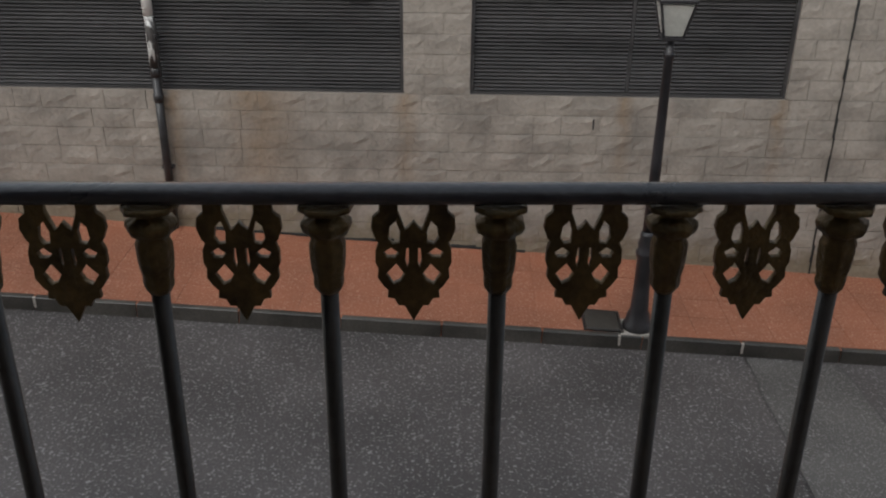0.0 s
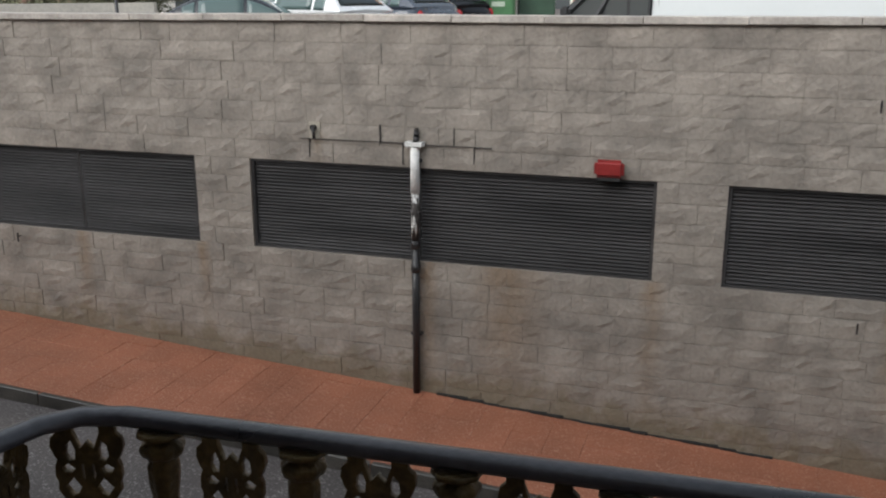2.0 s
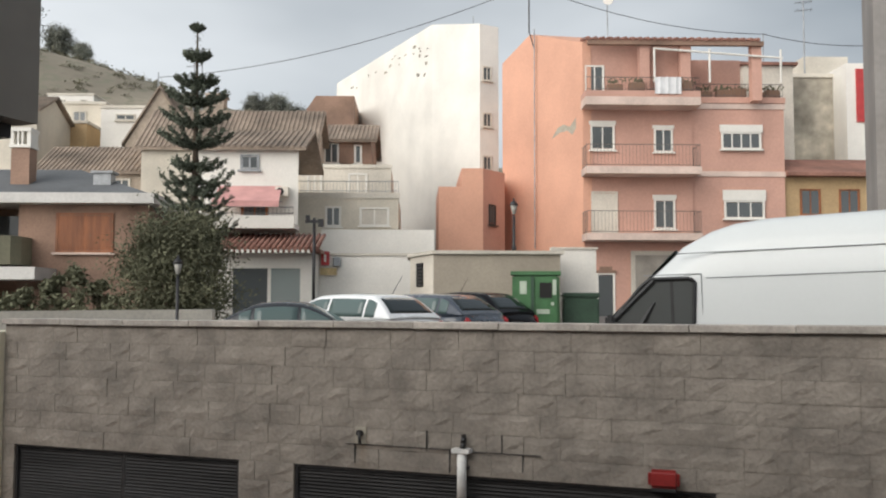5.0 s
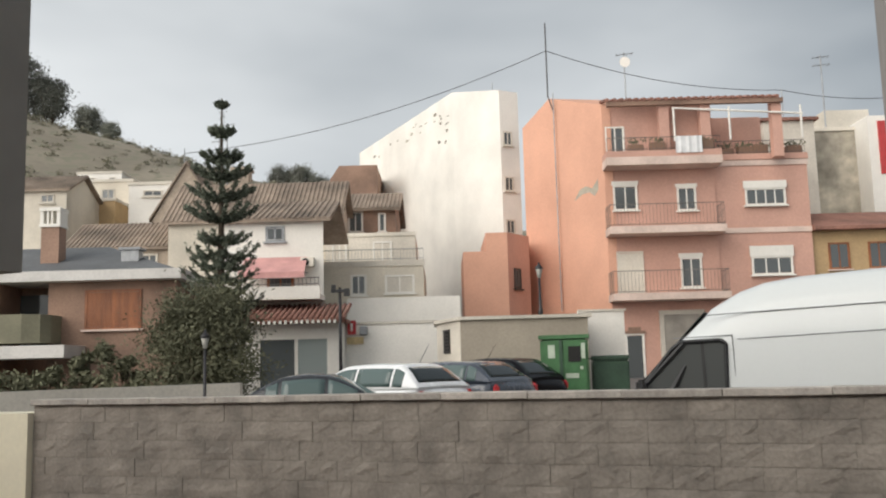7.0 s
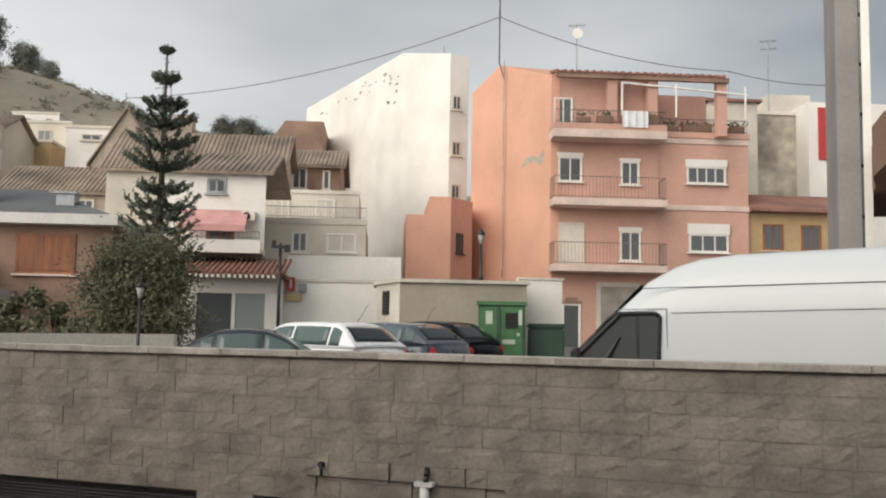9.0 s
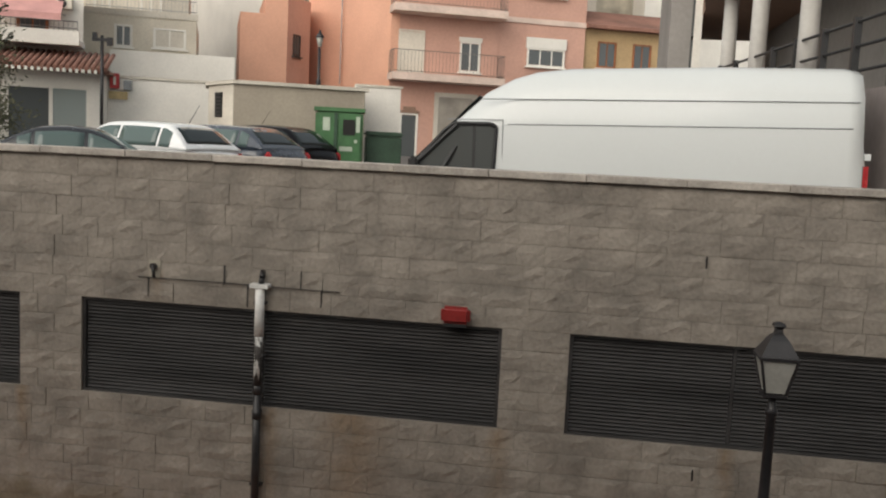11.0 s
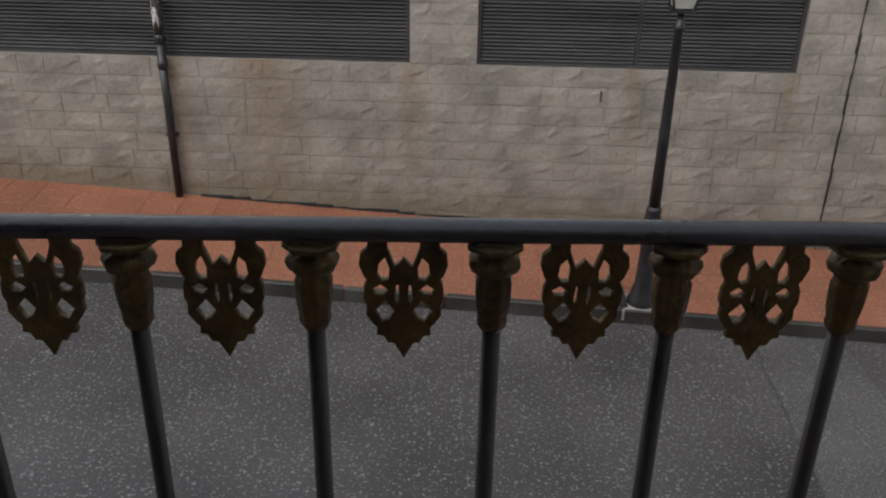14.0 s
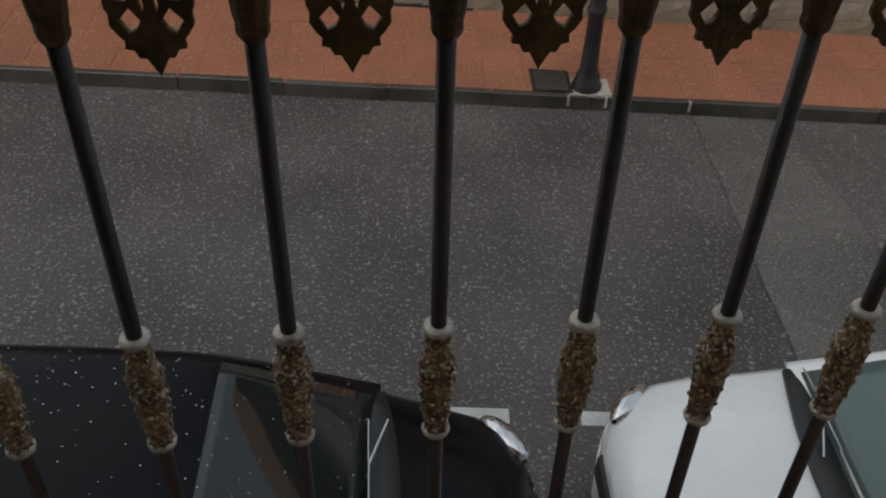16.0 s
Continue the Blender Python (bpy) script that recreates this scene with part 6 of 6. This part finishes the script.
def norfolk_pine(m, h):
    r = random.Random(7)
    t = thing("norfolk_pine", m, "tall dark green Norfolk pine with tiered branches", "tree")
    b = bmesh.new()
    tube(b, (0, 0, 0), (0, 0, h * 0.5), 0.17, 0.10, n=8)
    tube(b, (0, 0, h * 0.5), (0, 0, h), 0.10, 0.015, n=8)
    quads, limbs = [], bmesh.new()
    tiers = [(0.976, 0.13), (0.878, 0.37), (0.789, 0.62), (0.735, 0.92), (0.665, 1.0), (0.598, 1.08), (0.54, 0.75), (0.495, 1.1), (0.458, 1.0), (0.42, 1.15), (0.377, 1.1), (0.334, 1.15), (0.29, 1.0)]
    for k, (fz, rad) in enumerate(tiers):
        z = fz * h
        n = 14 if k < 6 else 10
        for i in range(n):
            a = 2 * math.pi * (i + r.uniform(-0.2, 0.2)) / n + k
            d = Vector((math.cos(a), math.sin(a), 0))
            ln = rad * (r.uniform(0.94, 1.05) if k < 6 else r.uniform(0.8, 1.15))
            prev = Vector((0, 0, z))
            for s in range(1, 9):
                f = s / 8
                rise = 0.42 * f * f - 0.06 if k < 6 else 0.40 * f * f - 0.34 * math.sin(math.pi * f * 0.75)
                p = Vector((0, 0, z)) + d * ln * f + Vector((0, 0, ln * rise))
                tube(limbs, prev, p, 0.022 * (1.1 - f), 0.022 * (1.0 - f) + 0.004, n=4, caps=False)
                for _ in range(24 if k < 7 else 18):
                    q = prev + (p - prev) * r.random() + Vector((r.gauss(0, 0.04), r.gauss(0, 0.04), r.gauss(0, 0.03)))
                    al = (d * r.uniform(0.2, 1) + Vector((r.gauss(0, 0.6), r.gauss(0, 0.6), r.uniform(0.1, 0.9)))).normalized() * r.uniform(0.05, 0.10)
                    quads.append((q, al, al.cross(Vector((r.gauss(0, 1), r.gauss(0, 1), r.gauss(0, 1)))).normalized() * 0.026))
                prev = p
    for _ in range(500):
        z = r.uniform(0.22, 1.0) * h
        q = Vector((r.gauss(0, 0.05), r.gauss(0, 0.05), z))
        al = Vector((r.gauss(0, 0.6), r.gauss(0, 0.6), 0.8)).normalized() * 0.09
        quads.append((q, al, al.cross(Vector((1, 0.3, 0.1))).normalized() * 0.015))
    part("trunk", b, M_BARK, t)
    part("branchwork", limbs, M_BARK, t)
    part("crown", leaves_mesh("crown", quads, M_LEAF), M_LEAF, t)


norfolk_pine(FAR @ pose(-6.67, 27.2, ground_height(-6.65, 27.2)), 9.28)


def shrub(m, w, d, h, count, label, material=M_BUSH, name="shrub", category="shrub", leaf=0.09, seed=1, trunk=0.25):
    """A bush or small tree: stems and an uneven crown of leaf clumps with gaps."""
    r = random.Random(seed)
    t = thing(name, m, label, category)
    b = bmesh.new()
    clumps = []
    for _ in range(max(7, count // 130)):
        a, q = r.uniform(0, 2 * math.pi), math.sqrt(r.random())
        z = h * r.uniform(trunk, 0.93)
        wide = math.sin(math.pi * min(0.15 + 0.75 * z / h, 1)) ** 0.6
        clumps.append((Vector((w / 2 * q * wide * math.cos(a), d / 2 * q * wide * math.sin(a), z)), r.uniform(0.10, 0.22) * min(w, h)))
    for c, _ in clumps[:10]:
        tube(b, (c.x * 0.15, c.y * 0.15, -0.1), c, 0.012 * h, 0.004 * h, n=5)
    quads = []
    for _ in range(count):
        c, s = r.choice(clumps)
        p = c + Vector((r.gauss(0, 0.55), r.gauss(0, 0.55), r.gauss(0, 0.5))) * s
        if p.z < 0.02:
            p.z = 0.02 + r.random() * 0.2
        al = Vector((r.gauss(0, 1), r.gauss(0, 1), r.gauss(0.3, 0.8))).normalized() * leaf * r.uniform(0.6, 1.3)
        quads.append((p, al, al.cross(Vector((r.gauss(0, 1), r.gauss(0, 1), r.gauss(0, 1)))).normalized() * leaf * 0.45))
    part("branchwork", b, M_BARK, t)
    part("crown", leaves_mesh("crown", quads, material), material, t)


shrub(FAR @ pose(-6.85, 26.0, ground_height(-6.85, 26.0)), 3.1, 2.6, 3.45, 26000, "large dense dark green shrub under the pine", leaf=0.06, seed=3, trunk=0.05)
for i, (u, y, w, h) in enumerate(((-10.4, 27.5, 1.1, 2.0), (-11.0, 27.5, 0.8, 1.5), (-9.6, 27.4, 1.0, 1.5), (-12.2, 27.8, 1.6, 1.4), (-13.6, 28.0, 1.6, 1.3), (-9.0, 27.3, 1.0, 1.2))):
    shrub(FAR @ pose(u, y, ground_height(u, y)), w, w, h, 1800, "small dark garden shrub behind the low wall", seed=20 + i, trunk=0.05)


def far_pine(u, y, w, h, seed):
    shrub(FAR @ pose(u, y, ground_height(u, y) - 0.5), w, w, h, 9000, "rounded pine on the hillside, paled for distance haze", M_PINELEAF, "pine_tree", "tree", leaf=w * 0.034, seed=seed, trunk=0.18)


for i, (u, y, w, h) in enumerate(((-105, 214, 11, 15), (-99, 213, 9, 14.5), (-93.2, 214, 8.5, 11.5), (-112, 214, 12, 14), (-84, 214, 6.5, 7.2), (-78.8, 214, 4.6, 5.0), (-38, 216, 6, 5.5), (-33, 216, 7, 7), (-29, 217, 5.5, 6), (-24, 217, 5, 5))):
    far_pine(u, y, w, h, 50 + i)
# scrub scattered over the hillside
r = random.Random(9)
quads = []
for _ in range(900):
    u, y = r.uniform(-160, 0), r.uniform(100, 218)
    base, s = Vector((u, y, ground_height(u, y))), r.uniform(0.4, 1.2)
    for _ in range(40):
        p = base + Vector((r.gauss(0, 0.7), r.gauss(0, 0.7), abs(r.gauss(0, 0.45)))) * s
        al = Vector((r.gauss(0, 1), r.gauss(0, 1), r.gauss(0, 1))).normalized() * 0.28 * s
        quads.append((p, al, al.cross(Vector((r.gauss(0, 1), r.gauss(0, 1), 0.4))).normalized() * 0.16 * s))
scrub = new("hillside_scrub", leaves_mesh("hillside_scrub", quads, M_SCRUB))
scrub.matrix_basis = FAR
tagged(scrub, "scattered dark scrub on the dry hillside", "scrub", kind="stuff")


# ---- pieces: kerb stones, paving tiles and wall blocks ----
def piece_mesh(w, d, h, name, material, ch=0.006, top_only=True):
    """A stone lying at its corner, its upper edges worn."""
    b = bmesh.new()
    lo = [b.verts.new(p) for p in ((0, 0, -h), (w, 0, -h), (w, d, -h), (0, d, -h))]
    mid = [b.verts.new(p) for p in ((0, 0, -ch), (w, 0, -ch), (w, d, -ch), (0, d, -ch))]
    hi = [b.verts.new(p) for p in ((ch, ch, 0), (w - ch, ch, 0), (w - ch, d - ch, 0), (ch, d - ch, 0))]
    for a, c in ((lo, mid), (mid, hi)):
        for i in range(4):
            b.faces.new((a[i], a[(i + 1) % 4], c[(i + 1) % 4], c[i]))
    b.faces.new(hi)
    return finish(b, name, material)


kerb = thing("kerb", pose(0, 0, 0), "dark wet stone kerb along the red pavement", "kerb", "structure")
stone = piece_mesh(0.988, 0.07, 0.4, "kerb_stone", M_KERB, 0.010)
SKEW = math.degrees(math.atan(0.018))
for i in range(34):
    x = -18.16 + i
    part("kerb_stone", stone, M_KERB, kerb, m=pose(x, kerb_y(x) + 0.003 * math.sin(2.7 * i), street(x) + 0.002 * math.sin(4.1 * i), 0, TILT, SKEW))
for x in (-3.16, 2.60, 2.98, 3.835):
    part("mortar_mark", boxes((x - 0.012, x + 0.012, kerb_y(x) - 0.004, kerb_y(x) + 0.02, street(x) - 0.11, street(x) + 0.003)), M_COPING, kerb, "pale mortar in a kerb joint")

rp = random.Random(2)
tile = piece_mesh(0.397, 0.397, 0.03, "paving_tile", M_TILE, 0.0012)
for i in range(58):
    for j in range(5):
        x = -13.0 + 0.4 * i
        y = kerb_y(x) + 0.074 + 0.4 * j
        part("paving_tile", tile, M_TILE, pavement, m=pose(x, y, street(x) + rp.uniform(-0.0015, 0.0015), rp.uniform(-0.2, 0.2), TILT + rp.uniform(-0.2, 0.2), SKEW))


def block_data(seed, w=0.40, h=0.2):
    """A split-face block as verts and faces: rough front, chamfered rim; its lower left front corner at the origin."""
    r = random.Random(seed)
    nx, nz = 4, 3
    co, fc = [], []
    for j in range(nz + 1):
        for i in range(nx + 1):
            rim = i in (0, nx) or j in (0, nz)
            fx, fz = i / nx, j / nz
            if not rim:
                fx += r.uniform(-0.07, 0.07)
                fz += r.uniform(-0.08, 0.08)
            co.append((w * fx, 0.0 if rim else -r.uniform(-0.003, 0.013), h * fz))
    for j in range(nz):
        for i in range(nx):
            a = j * (nx + 1) + i
            fc.append((a, a + 1, a + nx + 2, a + nx + 1))
    border = [i for i in range(nx + 1)] + [j * (nx + 1) + nx for j in range(1, nz + 1)] + [nz * (nx + 1) + i for i in range(nx - 1, -1, -1)] + [j * (nx + 1) for j in range(nz - 1, 0, -1)]
    back = []
    for k in border:
        back.append(len(co))
        co.append((co[k][0], 0.056, co[k][2]))
    for k in range(len(border)):
        n = (k + 1) % len(border)
        fc.append((border[k], back[k], back[n], border[n]))
    return co, fc


variants = [block_data(s) for s in range(10)]
variant_meshes = []
for co, fc in variants:
    me = bpy.data.meshes.new("block")
    me.from_pydata(co, [], fc)
    me.materials.append(M_BLOCK)
    variant_meshes.append(me)
JOINT, rb = 0.005, random.Random(5)
courses, z = [], BAY_Z0
while z > -1.7:
    courses.append((z - 0.2175, 0.2175))
    z -= 0.2175
courses += [(BAY_Z0 + 0.217 * i, 0.217) for i in range(5)]
courses += [(BAY_Z1 + (TOP - BAY_Z1) / 7 * i, (TOP - BAY_Z1) / 7) for i in range(7)]
rest_co, rest_fc, made = [], [], 0
for ci, (z0, ch) in enumerate(sorted(courses)):
    runs = [(WALL_X0, WALL_X1)]
    if BAY_Z0 - 0.01 < z0 < BAY_Z1 - 0.01:
        runs = list(zip(edges[::2], edges[1::2]))
    for xa, xb in runs:
        x = xa
        first = True
        while x < xb - 0.02:
            w = rb.choice((0.30, 0.40, 0.42, 0.46, 0.52)) if not first else (0.22 if ci % 2 else 0.42)
            first = False
            if xb - (x + w) < 0.14:
                w = xb - x
            k = rb.randrange(10)
            dy, sx, sz = rb.uniform(-0.006, 0.005), (w - JOINT) / 0.40, (ch - JOINT) / 0.20
            if z0 + ch > street(x) - 0.25:
                if -2.3 < x < 3.2 and made < 300 and z0 > -0.3:
                    me = variant_meshes[k]
                    part("block", me, M_BLOCK, wall_north, m=Matrix.Translation((x + JOINT / 2, WALL_Y + dy, z0 + JOINT / 2)) @ Matrix.Diagonal((sx, 1, sz, 1)))
                    made += 1
                else:
                    base = len(rest_co)
                    co, fc = variants[k]
                    rest_co += [(x + JOINT / 2 + p[0] * sx, WALL_Y + dy + p[1], z0 + JOINT / 2 + p[2] * sz) for p in co]
                    rest_fc += [tuple(base + i for i in f) for f in fc]
            x += w
me = bpy.data.meshes.new("block_rest")
me.from_pydata(rest_co, [], rest_fc)
me.materials.append(M_BLOCK)
rest = part("block_courses", me, M_BLOCK, wall_north, "courses of pale split-face blocks")
rest["kind"] = "stuff"
